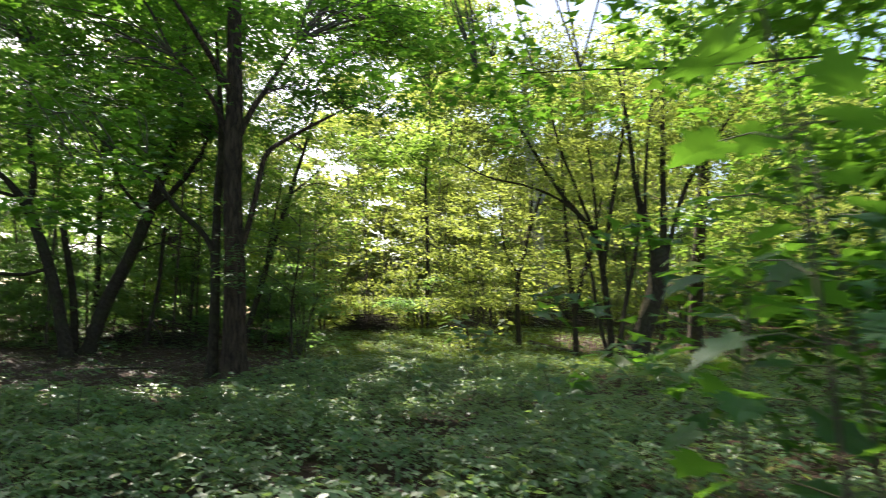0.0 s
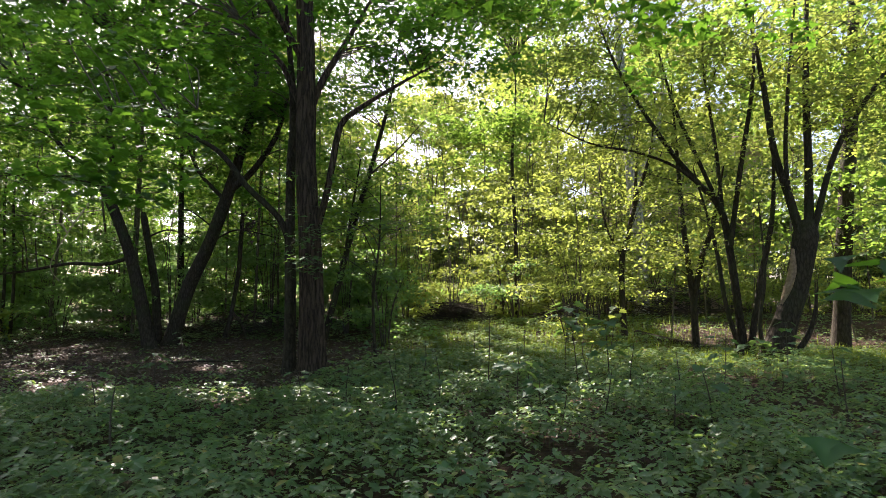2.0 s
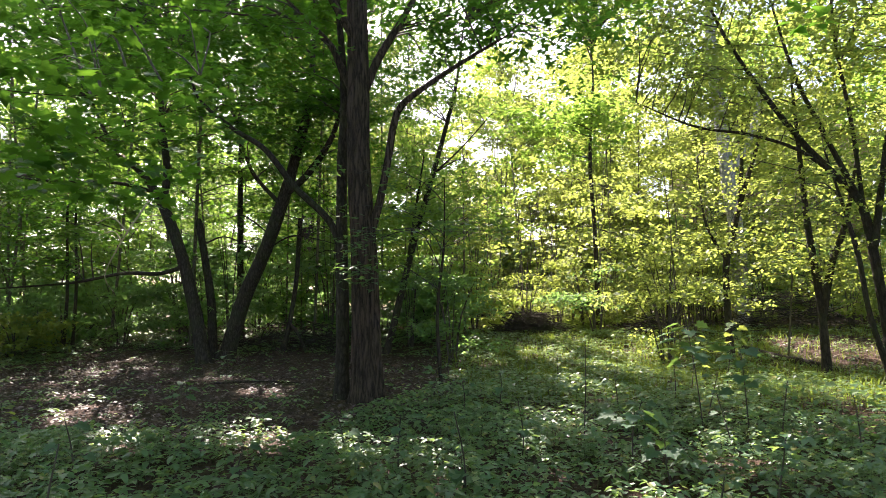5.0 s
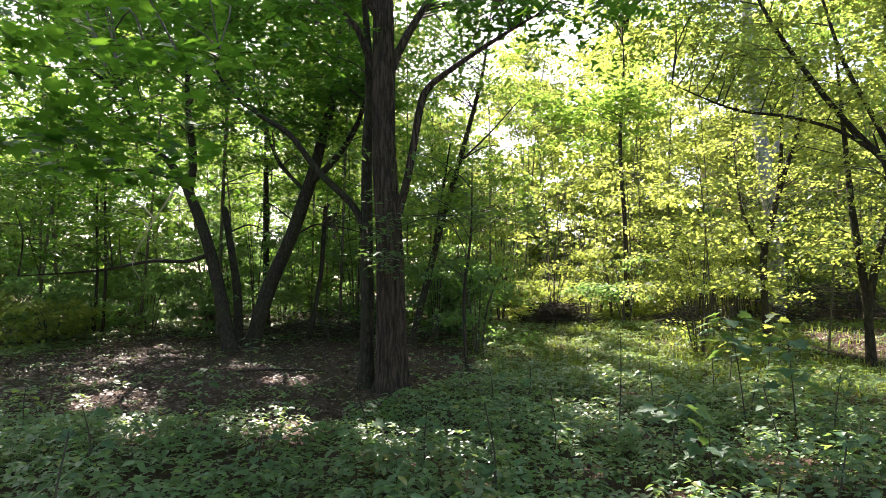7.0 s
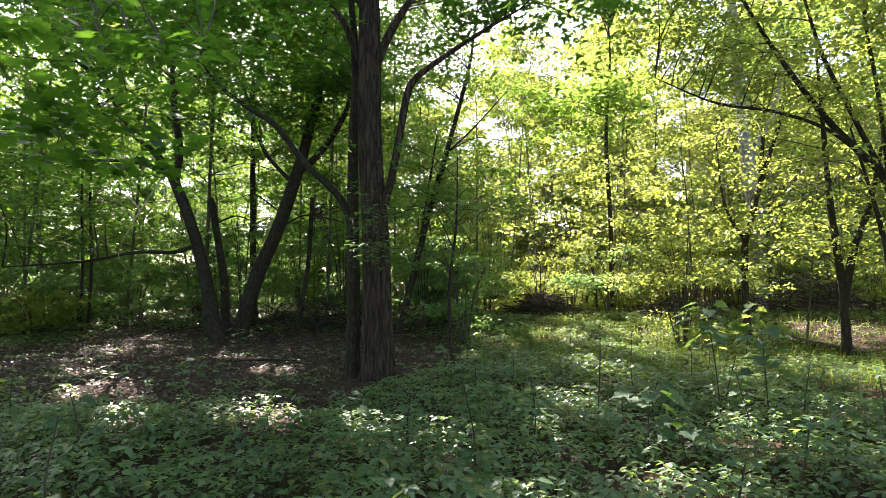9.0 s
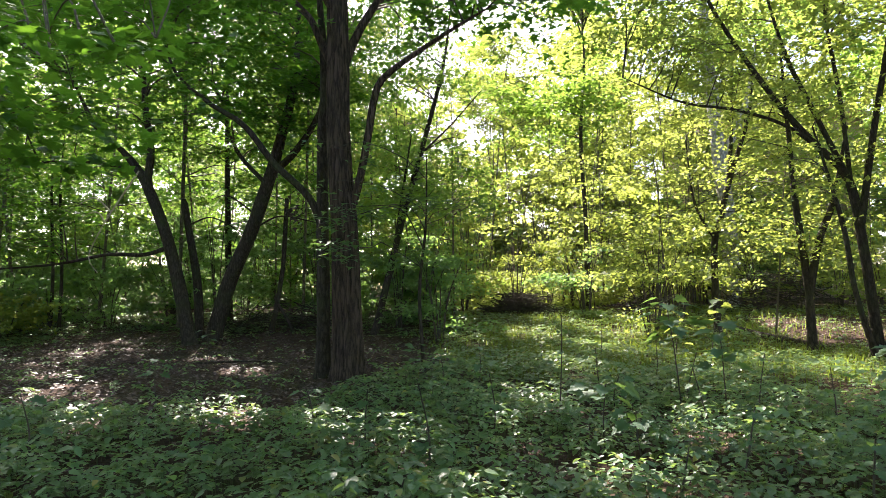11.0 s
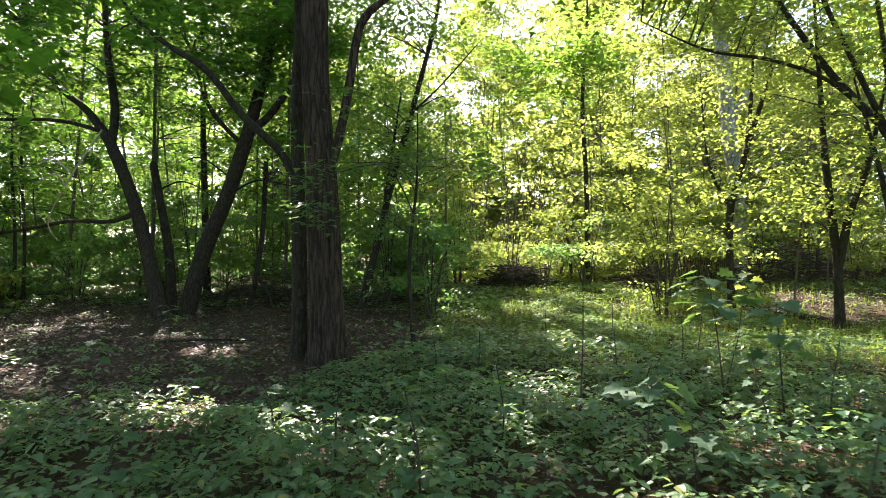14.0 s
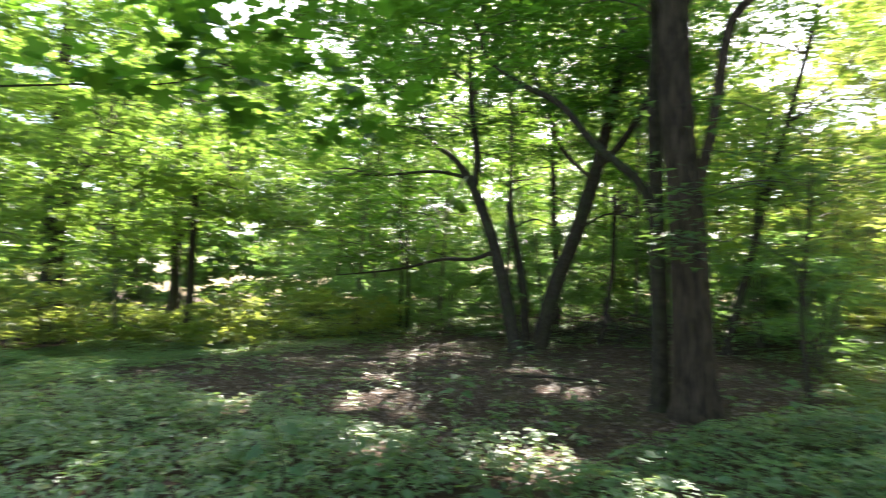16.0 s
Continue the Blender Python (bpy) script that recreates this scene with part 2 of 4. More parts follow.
# leaf outlines: verts (x along the leaf, y across, z out) and triangles
def outline_leaf(half, fold=0.12, droop=0.1):
    """A folded leaf from half an outline [(along, across), ...] between stalk and tip."""
    mid = [(0.0, 0.0), (0.5, 0.0), (1.0, 0.0)]
    v = [(x, 0, -droop * x * x) for x, _ in mid]
    f = []
    for side in (1, -1):
        base = len(v)
        v += [(x, side * y, fold * y - droop * x * x) for x, y in half]
        chain = [0] + list(range(base, base + len(half))) + [2]
        for a, b in zip(chain[:-1], chain[1:]):
            tri = (1, a, b) if side > 0 else (1, b, a)
            f.append(tri)
    return np.array(v, float), np.array(f)


MAPLE = outline_leaf([(-0.12, 0.28), (0.12, 0.5), (0.28, 0.3), (0.62, 0.52), (0.66, 0.2)], 0.1, 0.14)
RHOMB = (np.array([(0, 0, 0), (0.45, 0.34, 0.03), (1, 0, -0.08), (0.5, -0.34, 0.03)], float), np.array([(0, 1, 2), (0, 2, 3)]))
TRILOBE = (np.array([(0, 0, 0), (0.12, 0.5, 0.05), (0.42, 0.2, 0.02), (1, 0, -0.1), (0.42, -0.2, 0.02), (0.12, -0.5, 0.05)], float),
           np.array([(0, 2, 1), (0, 3, 2), (0, 4, 3), (0, 5, 4)]))
HERB = (np.array([(0, 0, 0), (0.22, 0.32, 0.05), (0.6, 0.26, 0.0), (1, 0, -0.14), (0.6, -0.26, 0.0), (0.22, -0.32, 0.05)], float),
        np.array([(0, 2, 1), (0, 3, 2), (0, 4, 3), (0, 5, 4)]))
BLADE = (np.array([(0, 0.5, 0), (0, -0.5, 0), (0.55, 0.32, 0.14), (0.55, -0.32, 0.14), (1.0, 0, 0)], float),
         np.array([(0, 1, 2), (1, 3, 2), (2, 3, 4)]))


def leaves(points, sizes, tilt, template, droop=0.15, heading=None, gen=None):
    """Verts and triangles of a leaf at each point, turned at random, lying flat but for a tilt in radians."""
    g = gen or rng
    tv, tf = template
    n = len(points)
    head = g.uniform(0, 2 * np.pi, n) if heading is None else heading + g.normal(0, 0.5, n)
    pitch = g.normal(droop, tilt, n)
    roll = g.normal(0, tilt, n)
    ch, sh, cp, sp, cr, sr = np.cos(head), np.sin(head), np.cos(pitch), np.sin(pitch), np.cos(roll), np.sin(roll)
    ax = np.stack([ch * cp, sh * cp, -sp], -1)
    ay0 = np.stack([-sh, ch, np.zeros(n)], -1)
    az0 = np.cross(ax, ay0)
    ay = ay0 * cr[:, None] + az0 * sr[:, None]
    az = np.cross(ax, ay)
    t = tv[None] * np.asarray(sizes)[:, None, None]
    v = points[:, None] + t[..., :1] * ax[:, None] + t[..., 1:2] * ay[:, None] + t[..., 2:] * az[:, None]
    f = tf[None] + (np.arange(n) * len(tv))[:, None, None]
    return v.reshape(-1, 3), f.reshape(-1, 3)


# gaps in the canopy, through which the sun reaches the floor
GAPS = [(-7.7, 10.85, 0.7), (-6.6, 10.4, 0.3), (-0.1, 13.2, 0.55), (1.7, 12.9, 0.5), (-0.7, 15.0, 0.45), (-4.0, 9.4, 0.5), (6.3, 21.5, 0.8),
        (1.2, 20.5, 1.2), (-8.6, 9.0, 0.5), (5.2, 12.4, 0.6), (-3.0, 16.5, 0.3),
        (0.6, 17.5, 0.8), (-1.0, 19.5, 0.8), (0.3, 7.5, 0.5), (-1.5, 8.2, 0.4), (1.2, 9.0, 0.5), (-2.6, 8.8, 0.4), (-0.6, 10.4, 0.5),
        (2.2, 10.8, 0.35), (3.1, 10.7, 0.4), (5.6, 20.0, 0.6), (7.4, 20.6, 0.6), (-5.4, 8.6, 0.4), (-0.5, 6.2, 0.35), (-12, 23, 0.7), (-17, 24, 0.8), (-7, 23.5, 0.7), (-22, 22, 0.8), (-15, 27, 1.0),
        (-1.5, 27, 1.7), (1.5, 27.5, 1.7), (0, 31, 2.0), (-4, 28, 1.6), (4, 27, 1.5), (-9.5, 25, 0.7), (-19, 27, 0.8)]
flecks = np.random.default_rng(3)
GAPS += [(flecks.uniform(-7, 3), flecks.uniform(5, 11), flecks.uniform(0.1, 0.24)) for _ in range(26)]
sun_np = np.array(sun_way)
# stretches of the thicket that stand in full sun: (x, y, z, radius); the crowns sunwards of them are open
SUNLIT = [(-0.8, 26.5, 5.0, 1.9), (2.4, 27.0, 5.6, 1.7), (-3.2, 27.5, 4.6, 1.3), (0.8, 31.0, 7.0, 1.9), (6.5, 24.0, 5.4, 0.8), (9.5, 26.0, 6.0, 0.8), (4.0, 20.0, 4.6, 0.5),
          (8.0, 19.5, 5.0, 0.5), (-13.5, 24.5, 5.4, 0.6), (-18.0, 17.0, 4.6, 0.7), (-3.6, 31.0, 7.5, 1.5), (4.6, 16.0, 6.4, 0.5), (-4.8, 22.0, 3.6, 0.6), (-13.0, 18.0, 5.8, 0.5),
          (-9.6, 19.0, 6.0, 0.5), (-16.5, 12.8, 5.6, 1.7), (-19.5, 11.6, 5.2, 1.5), (-17.0, 14.6, 1.6, 0.7), (-20.5, 10.5, 1.5, 0.8), (6.0, 14.4, 6.8, 0.8)]


def thin(points, keep_low=2.2):
    """Leave the canopy gaps open."""
    ok = np.ones(len(points), bool)
    for gx, gy, gr in GAPS:
        d = points - np.array([gx, gy, 0.05])
        along = d @ sun_np
        off = np.linalg.norm(d - along[:, None] * sun_np, axis=1)
        ok &= ~((off < gr * (1 + 0.18 * np.sin(points[:, 0] * 5))) & (points[:, 2] > keep_low))
    for gx, gy, gz, gr in SUNLIT:
        d = points - np.array([gx, gy, gz])
        along = d @ sun_np
        off = np.linalg.norm(d - along[:, None] * sun_np, axis=1)
        ok &= ~((off < gr * (1 + 0.25 * np.sin(points[:, 0] * 4 + points[:, 2] * 3))) & (along > 0.7 * gr) & (along < 30))
    return points[ok]


def spray_points(centres, per, radius, flat=0.11, gen=None):
    """Points of leafy sprays, flat like plates and drooping to the rim, round the centres."""
    g = gen or rng
    n = len(centres)
    a = g.uniform(0, 2 * np.pi, (n, per))
    r = np.sqrt(g.uniform(0.02, 1, (n, per))) * (radius * g.uniform(0.6, 1.3, n))[:, None]
    z = g.normal(0, flat, (n, per)) * radius - 0.18 * r * r / radius
    sl = g.normal(0, 0.22, (n, 2))
    x, y = np.cos(a) * r, np.sin(a) * r
    z = z + x * sl[:, :1] + y * sl[:, 1:]
    return (centres[:, None] + np.stack([x, y, z], -1)).reshape(-1, 3)


PLATE = 7


def blob_centres(blobs, gen=None, plate=0.8):
    """Spray centres inside ellipsoids (x, y, z, rx, ry, rz, count), gathered PLATE by PLATE into flat boughs; the first of each is its hub."""
    g = gen or rng
    out = []
    for x, y, z, rx, ry, rz, n in blobs:
        k = max(1, n // PLATE)
        d = g.normal(0, 1, (k, 3))
        d /= np.linalg.norm(d, axis=1)[:, None]
        d *= (g.uniform(0.1, 1, k) ** 0.4)[:, None]
        hub = np.array([x, y, z]) + d * np.array([rx, ry, rz])
        w = min(plate, 0.8 * max(rx, ry))
        off = g.normal(0, 1, (k, PLATE, 3)) * np.array([w, w, 0.13 * w])
        off[:, 0] = 0
        off[..., 2] -= 0.12 * np.hypot(off[..., 0], off[..., 1])
        out.append((hub[:, None] + off).reshape(-1, 3))
    return np.vstack(out)


def twig_tubes(centres, stems, fine, radius=0.012, gen=None):
    """Thin boughs from the stems to each hub and, where fine, twigs from the hub to its sprays."""
    g = gen or rng
    nodes = np.vstack([np.linspace(a, b, 12) for st in stems for a, b in zip(np.asarray(st)[:-1], np.asarray(st)[1:])])
    out = []

    def run(a, c, r):
        ln = np.linalg.norm(c - a)
        if ln > 6.0 or ln < 0.25:
            return
        m1 = a + (c - a) * 0.35 + np.array([0, 0, 0.10 * ln]) + g.normal(0, 0.05 * ln, 3)
        m2 = a + (c - a) * 0.7 + np.array([0, 0, 0.08 * ln]) + g.normal(0, 0.04 * ln, 3)
        out.append(tube([a, m1, m2, c], [r, r * 0.75, r * 0.5, r * 0.25], 3 if radius < 0.016 else 4, step=0.4))

    for h in range(0, len(centres), PLATE):
        c = centres[h]
        d = np.linalg.norm(nodes - c, axis=1) + 1.5 * np.maximum(0, nodes[:, 2] - c[2] + 0.2)
        a = nodes[int(np.argmin(d))]
        run(a, c, radius * (0.8 + 0.5 * np.linalg.norm(c - a)))
        if fine:
            for e in centres[h + 1:h + PLATE]:
                run(c, e, radius * 0.5)
    return out


def tree(name, label, stems, blobs, bark, leaf, template=MAPLE, size=0.13, per=34, radius=0.6, category="tree", group="",
         fine=False, plate=0.8, flare=0.35, tilt=None, sides=14, gen=None, rough=0.06, twig_r=0.014):
    """A tree: stems [(part, points, radii)], and a crown of leafy sprays in blobs."""
    g = gen or rng
    if tilt is None:
        tilt = 0.26 if leaf == LEAF_MAPLE else 0.42
    base = Vector(stems[0][1][0])
    root = tagged(new(name), label, category, group)
    root.location = base
    off = np.array(base)
    for i, (part_name, pts, radii) in enumerate(stems):
        is_trunk = part_name in ("trunk", "stem")
        v, f = tube(pts, radii, sides if is_trunk else 8, rough, flare if pts[0][2] < base.z + 0.3 else 0, i + len(name), 0.12 if sides > 8 else 0.5, 0.11 if sides > 30 and is_trunk else 0.0)
        mesh_object(part_name, v - off, f, bark, root, smooth_shade=True)
    if blobs:
        c = blob_centres(blobs, g, plate)
        c = c[c[:, 2] > 0.3]
        t = twig_tubes(c, [s[1] for s in stems], fine, twig_r, g)
        if t:
            v, f = join(t)
            tagged(mesh_object("twigwork", v - off, f, TWIG, root), kind="stuff")
        p = thin(spray_points(c, per, radius, gen=g))
        p = p[p[:, 2] > ground_z(p[:, 0], p[:, 1]) + 0.1]
        v, f = leaves(p, g.uniform(0.6, 1.25, len(p)) * size, tilt, template, gen=g)
        tagged(mesh_object("crown", v - off, f, leaf, root), kind="stuff")
    return root


# ---- the floor ----
def build_ground():
    xs = np.concatenate([[-2500, -900, -300, -120, -60], np.arange(-36, 30.1, 0.35), [60, 120, 300, 900, 2500]])
    ys = np.concatenate([[-2500, -900, -300, -80, -30, -12], np.arange(-6, 44.1, 0.35), [60, 110, 300, 900, 2500]])
    gx, gy = np.meshgrid(xs, ys, indexing="ij")
    z = ground_z(gx, gy) * np.exp(-(np.maximum(0, np.hypot(gx, gy - 10) - 50) / 200) ** 2)
    near = (np.abs(gx) < 36) & (gy > -6) & (gy < 44)
    z = z + near * rng.normal(0, 0.012, z.shape)
    v = np.stack([gx, gy, z], -1).reshape(-1, 3)
    nx, ny = len(xs), len(ys)
    i, j = np.meshgrid(np.arange(nx - 1), np.arange(ny - 1), indexing="ij")
    f = np.stack([i * ny + j, (i + 1) * ny + j, (i + 1) * ny + j + 1, i * ny + j + 1], -1).reshape(-1, 4)
    ob = mesh_object("ground", v, f, FLOOR, smooth_shade=True)
    tagged(ob, "brown forest floor of soil and rotting leaves", "ground", kind="structure")


build_ground()


def bare(x, y):
    """1 where the floor is bare brown litter, 0 where herbs cover it."""
    wob = 0.7 * np.sin(x * 0.8 + 1.0) + 0.4 * np.sin(x * 2.1 + y)
    front = np.where(x < -3.6, 9.0 + 0.06 * (x + 7) + 0.35 * wob, 11.7 + 0.9 * (x + 3.6) + 0.3 * wob)
    left = smooth(-0.6, 0.9, y - front)
    right = smooth(0.0, 1.6, -1.6 - 0.16 * (y - 15) - x + 0.3 * wob)
    back = smooth(0.0, 1.5, 20.5 - 0.06 * x + wob * 0.5 - y)
    road = smooth(0.2, 1.0, x - 4.4) * smooth(0, 1, y - 16.8) * smooth(0, 1, 24.0 - y)
    return np.maximum(left * right * back * smooth(-15.2, -13.4, x + 0.15 * (y - 12)), 0.85 * road)


# ---- main trees ----
tree("tree", "tall dark-barked tree with deeply ridged trunk beside the litter",
     [("trunk", [(-3.83, 12.64, -0.1), (-3.86, 12.64, 1.42), (-3.9, 12.64, 2.55), (-4.01, 12.66, 3.99), (-4.04, 12.7, 5.47),
                 (-4.07, 12.75, 6.6), (-4.16, 12.8, 9.5), (-4.06, 12.9, 12.5)], [0.25, 0.23, 0.21, 0.195, 0.185, 0.175, 0.13, 0.07]),
      ("limb", [(-3.74, 12.64, 2.9), (-3.58, 12.6, 3.45), (-3.46, 12.6, 4.06), (-3.36, 12.6, 4.63), (-3.23, 12.6, 4.96), (-2.82, 12.6, 5.26),
                (-2.06, 12.55, 5.67), (-1.36, 12.5, 6.0)], [0.075, 0.07, 0.068, 0.065, 0.062, 0.05, 0.035, 0.015]),
      ("limb", [(-4.06, 12.66, 5.2), (-4.3, 12.64, 5.69), (-4.48, 12.64, 6.11), (-4.75, 12.64, 6.44), (-5.36, 12.5, 7.1)], [0.08, 0.07, 0.06, 0.05, 0.02]),
      ("limb", [(-4.01, 12.66, 5.0), (-3.76, 12.9, 5.9), (-3.36, 13.2, 6.8), (-2.86, 13.6, 8.0)], [0.09, 0.075, 0.06, 0.03]),
      ("limb", [(-4.06, 12.7, 6.2), (-4.56, 12.0, 7.2), (-5.2, 11.4, 8.2)], [0.08, 0.06, 0.03])],
     [(-4.1, 12.8, 9.6, 3.2, 3.0, 2.8, 190), (-2.2, 12.6, 6.5, 1.5, 1.3, 0.7, 28), (-1.1, 12.6, 5.9, 1.3, 0.9, 0.4, 21), (-2.9, 13.6, 7.2, 1.3, 1.2, 0.9, 28),
      (-5.4, 12.6, 7.0, 1.4, 1.4, 1.0, 21), (-7.0, 13.4, 7.4, 2.2, 1.6, 1.2, 60), (-2.4, 14.0, 8.4, 1.8, 1.8, 1.4, 28), (-3.2, 14.3, 6.9, 1.5, 1.2, 0.9, 21),
      # added crown parts above the view, only to shade the floor and left boughs
      (-3.6, 14.8, 11.6, 5.0, 4.0, 1.6, 56), (-1.9, 17.2, 10.6, 2.6, 2.0, 1.0, 119), (-9.4, 14.6, 11.6, 3.4, 3.0, 1.4, 210), (-7.2, 11.9, 8.8, 2.4, 1.9, 0.8, 112), (-0.5, 16.0, 9.7, 2.2, 1.5, 0.8, 70)],
     BARK, LEAF_MAPLE, TRILOBE, 0.15, 26, fine=True, flare=0.3, sides=64, rough=0.04)
tree("tree", "slim brown trunk standing close behind the ridged tree",
     [("trunk", [(-4.4, 12.95, -0.1), (-4.39, 12.95, 1.41), (-4.41, 12.95, 2.59), (-4.42, 12.95, 4.08), (-4.4, 13.0, 5.4), (-4.68, 13.2, 8)],
       [0.125, 0.11, 0.105, 0.095, 0.08, 0.03]),
      ("limb", [(-4.4, 12.95, 2.5), (-4.64, 12.9, 3.09), (-5.28, 12.85, 3.72), (-5.84, 12.8, 4.42), (-6.53, 12.8, 4.88), (-7.18, 12.8, 5.46),
                (-7.48, 12.8, 6.2)], [0.075, 0.068, 0.06, 0.05, 0.042, 0.032, 0.012])],
     [(-6.58, 12.6, 5.9, 1.3, 1.3, 0.9, 48)], BARK_DARK, LEAF_MAPLE, TRILOBE, 0.15)
tree("tree", "dark forked tree leaning away over brown litter",
     [("trunk", [(-10.6, 18.6, -0.1), (-11.02, 18.6, 1.71), (-11.42, 18.6, 3.03), (-11.92, 18.6, 4.22), (-12.3, 18.6, 4.92), (-12.9, 18.6, 5.63),
                 (-13.8, 18.6, 6.38), (-14.8, 18.7, 8.0)], [0.20, 0.175, 0.165, 0.15, 0.13, 0.09, 0.07, 0.03]),
      ("limb", [(-12.1, 18.6, 4.6), (-12.0, 18.6, 5.6), (-12.2, 18.6, 6.9), (-12.3, 18.6, 8.4), (-12.2, 18.7, 10)], [0.12, 0.105, 0.09, 0.07, 0.03]),
      ("limb", [(-11.45, 18.6, 2.75), (-12.1, 18.5, 2.58), (-13.2, 18.4, 2.6), (-14.9, 18.3, 2.35), (-17.5, 18.0, 2.2)], [0.07, 0.06, 0.05, 0.04, 0.015]),
      ("limb", [(-12.4, 18.6, 5.0), (-13.6, 18.4, 5.3), (-15.6, 18.2, 5.4), (-17.5, 18, 5.7)], [0.06, 0.05, 0.04, 0.015])],
     [(-13.2, 18.3, 7.4, 3.6, 2.4, 2.3, 216), (-15.5, 17.8, 4.6, 2.8, 1.8, 1.2, 96), (-12.2, 18.4, 10.2, 3.4, 2.6, 2.0, 130), (-14.5, 17.5, 9.9, 3.2, 2.4, 2.4, 130), (-15.5, 17.9, 2.7, 2.0, 1.0, 0.5, 33)],
     BARK_DARK, LEAF_MAPLE, TRILOBE, 0.15, fine=True, twig_r=0.02)
tree("tree", "dark dead stem with a broken top",
     [("trunk", [(-10.9, 19.5, -0.1), (-11.02, 19.5, 1.72), (-11.24, 19.5, 2.93), (-11.5, 19.5, 4.15), (-11.52, 19.5, 4.3)], [0.14, 0.12, 0.11, 0.105, 0.06]),
      ("limb", [(-11.35, 19.5, 3.5), (-10.6, 19.4, 3.7), (-9.9, 19.3, 3.45), (-9.4, 19.2, 3.1)], [0.03, 0.022, 0.016, 0.006])], [], BARK_DARK, LEAF_MAPLE)
tree("tree", "thin dead snag with bent foot behind the leaning tree",
     [("trunk", [(-9.2, 20.5, 0.1), (-9.0, 20.5, 0.9), (-8.77, 20.5, 2.24), (-8.69, 20.5, 3.47), (-8.65, 20.5, 4.35)], [0.10, 0.07, 0.065, 0.075, 0.06]),
      ("limb", [(-8.95, 20.5, 1.1), (-8.6, 20.4, 0.7), (-8.3, 20.3, 0.15)], [0.05, 0.045, 0.04])], [], BARK_DARK, LEAF_MAPLE)
tree("tree", "dark leaning tree with forked crown over brown litter",
     [("trunk", [(-10.55, 19.5, -0.1), (-10.0, 19.5, 1.71), (-9.38, 19.5, 3.07), (-8.94, 19.5, 4.22), (-8.6, 19.5, 5.2), (-8.26, 19.5, 6.37),
                 (-8.0, 19.5, 7.4), (-7.9, 19.6, 8.8), (-7.9, 19.7, 11)], [0.24, 0.21, 0.2, 0.19, 0.17, 0.14, 0.12, 0.09, 0.03]),
      ("limb", [(-8.7, 19.5, 4.9), (-7.9, 19.4, 5.5), (-7.1, 19.3, 6.6), (-6.6, 19.2, 8.2)], [0.12, 0.105, 0.08, 0.04]),
      ("limb", [(-8.8, 19.5, 4.6), (-9.6, 19.2, 5.6), (-10.0, 19.0, 7.0)], [0.07, 0.06, 0.03]),
      ("limb", [(-9.25, 19.5, 3.3), (-8.4, 19.4, 3.65), (-7.5, 19.3, 3.5), (-6.8, 19.2, 3.3)], [0.03, 0.024, 0.018, 0.006]),
      ("limb", [(-9.1, 19.5, 3.7), (-9.9, 19.3, 4.3), (-10.4, 19.2, 4.2)], [0.025, 0.02, 0.008])],
     [(-8.2, 19.4, 9.0, 3.0, 2.4, 2.6, 228), (-6.9, 19.2, 7.0, 1.8, 1.8, 1.3, 72), (-9.8, 19.0, 6.3, 1.7, 1.5, 1.2, 62)], BARK_DARK, LEAF_MAPLE, TRILOBE, 0.15, fine=True, twig_r=0.02)
tree("tree", "thin upright dark tree at the thicket edge",
     [("trunk", [(-12.1, 23.2, 0.1), (-12.25, 23.2, 5.3), (-12.3, 23.2, 10)], [0.13, 0.10, 0.04])],
     [(-12.3, 23.0, 8.0, 2.6, 2.2, 2.6, 144)], BARK_DARK, LEAF_FAR, RHOMB, 0.15)
for px in (-17.5, -17.15):
    tree("sapling", "thin dark sapling stem at the thicket edge",
         [("stem", [(px, 21, 0.1), (px + 0.05, 21, 2.3), (px - 0.1, 21, 5.0), (px, 21, 7)], [0.06, 0.05, 0.04, 0.01])],
         [(px, 20.8, 5.2, 1.6, 1.4, 1.6, 22)], BARK_DARK, LEAF_MAPLE, group="twin saplings", flare=0.1)
tree("tree", "slanting thin grey-brown stem behind the ridged tree",
     [("trunk", [(-5.9, 20.5, 0), (-5.45, 20.5, 1.69), (-4.93, 20.5, 3.7), (-4.4, 20.5, 5.5), (-3.7, 20.5, 8.0), (-3.4, 20.5, 10)],
       [0.11, 0.1, 0.09, 0.08, 0.05, 0.02]),
      ("limb", [(-5.2, 20.5, 2.7), (-4.95, 20.3, 4.0), (-4.6, 20.2, 6.0)], [0.06, 0.05, 0.02]),
      ("limb", [(-4.4, 20.5, 5.5), (-3.5, 20.3, 6.2), (-2.5, 20.2, 7.2)], [0.035, 0.025, 0.01])],
     # first blob: unseen, added to shade the right side of the clearing
     [(-0.4, 20.2, 11.2, 3.0, 2.4, 1.0, 170), (-4.2, 20.3, 7.0, 2.2, 1.8, 3.0, 260), (-4.8, 19.8, 3.4, 1.6, 1.4, 1.4, 67)], BARK_DARK, LEAF_FAR, RHOMB, 0.12)
tree("tree", "slender young maple with dark flat leaf layers in the clearing",
     [("trunk", [(0.54, 26, 0.4), (0.53, 26, 4.1), (0.44, 26, 7.0), (0.64, 26, 10), (0.6, 26, 11.5)], [0.09, 0.08, 0.07, 0.04, 0.01])],
     # last blob: added overhead out of view to keep sun off the herbs
     [(-0.8, 25.4, 8.0, 1.6, 1.2, 1.3, 70), (0.6, 25.8, 9.2, 0.8, 0.8, 1.5, 35), (1.0, 25.6, 7.6, 1.2, 1.2, 0.6, 14), (0.4, 21.2, 11.8, 3.0, 2.8, 0.9, 230)], BARK_DARK, LEAF_FAR, TRILOBE, 0.19, radius=0.7)
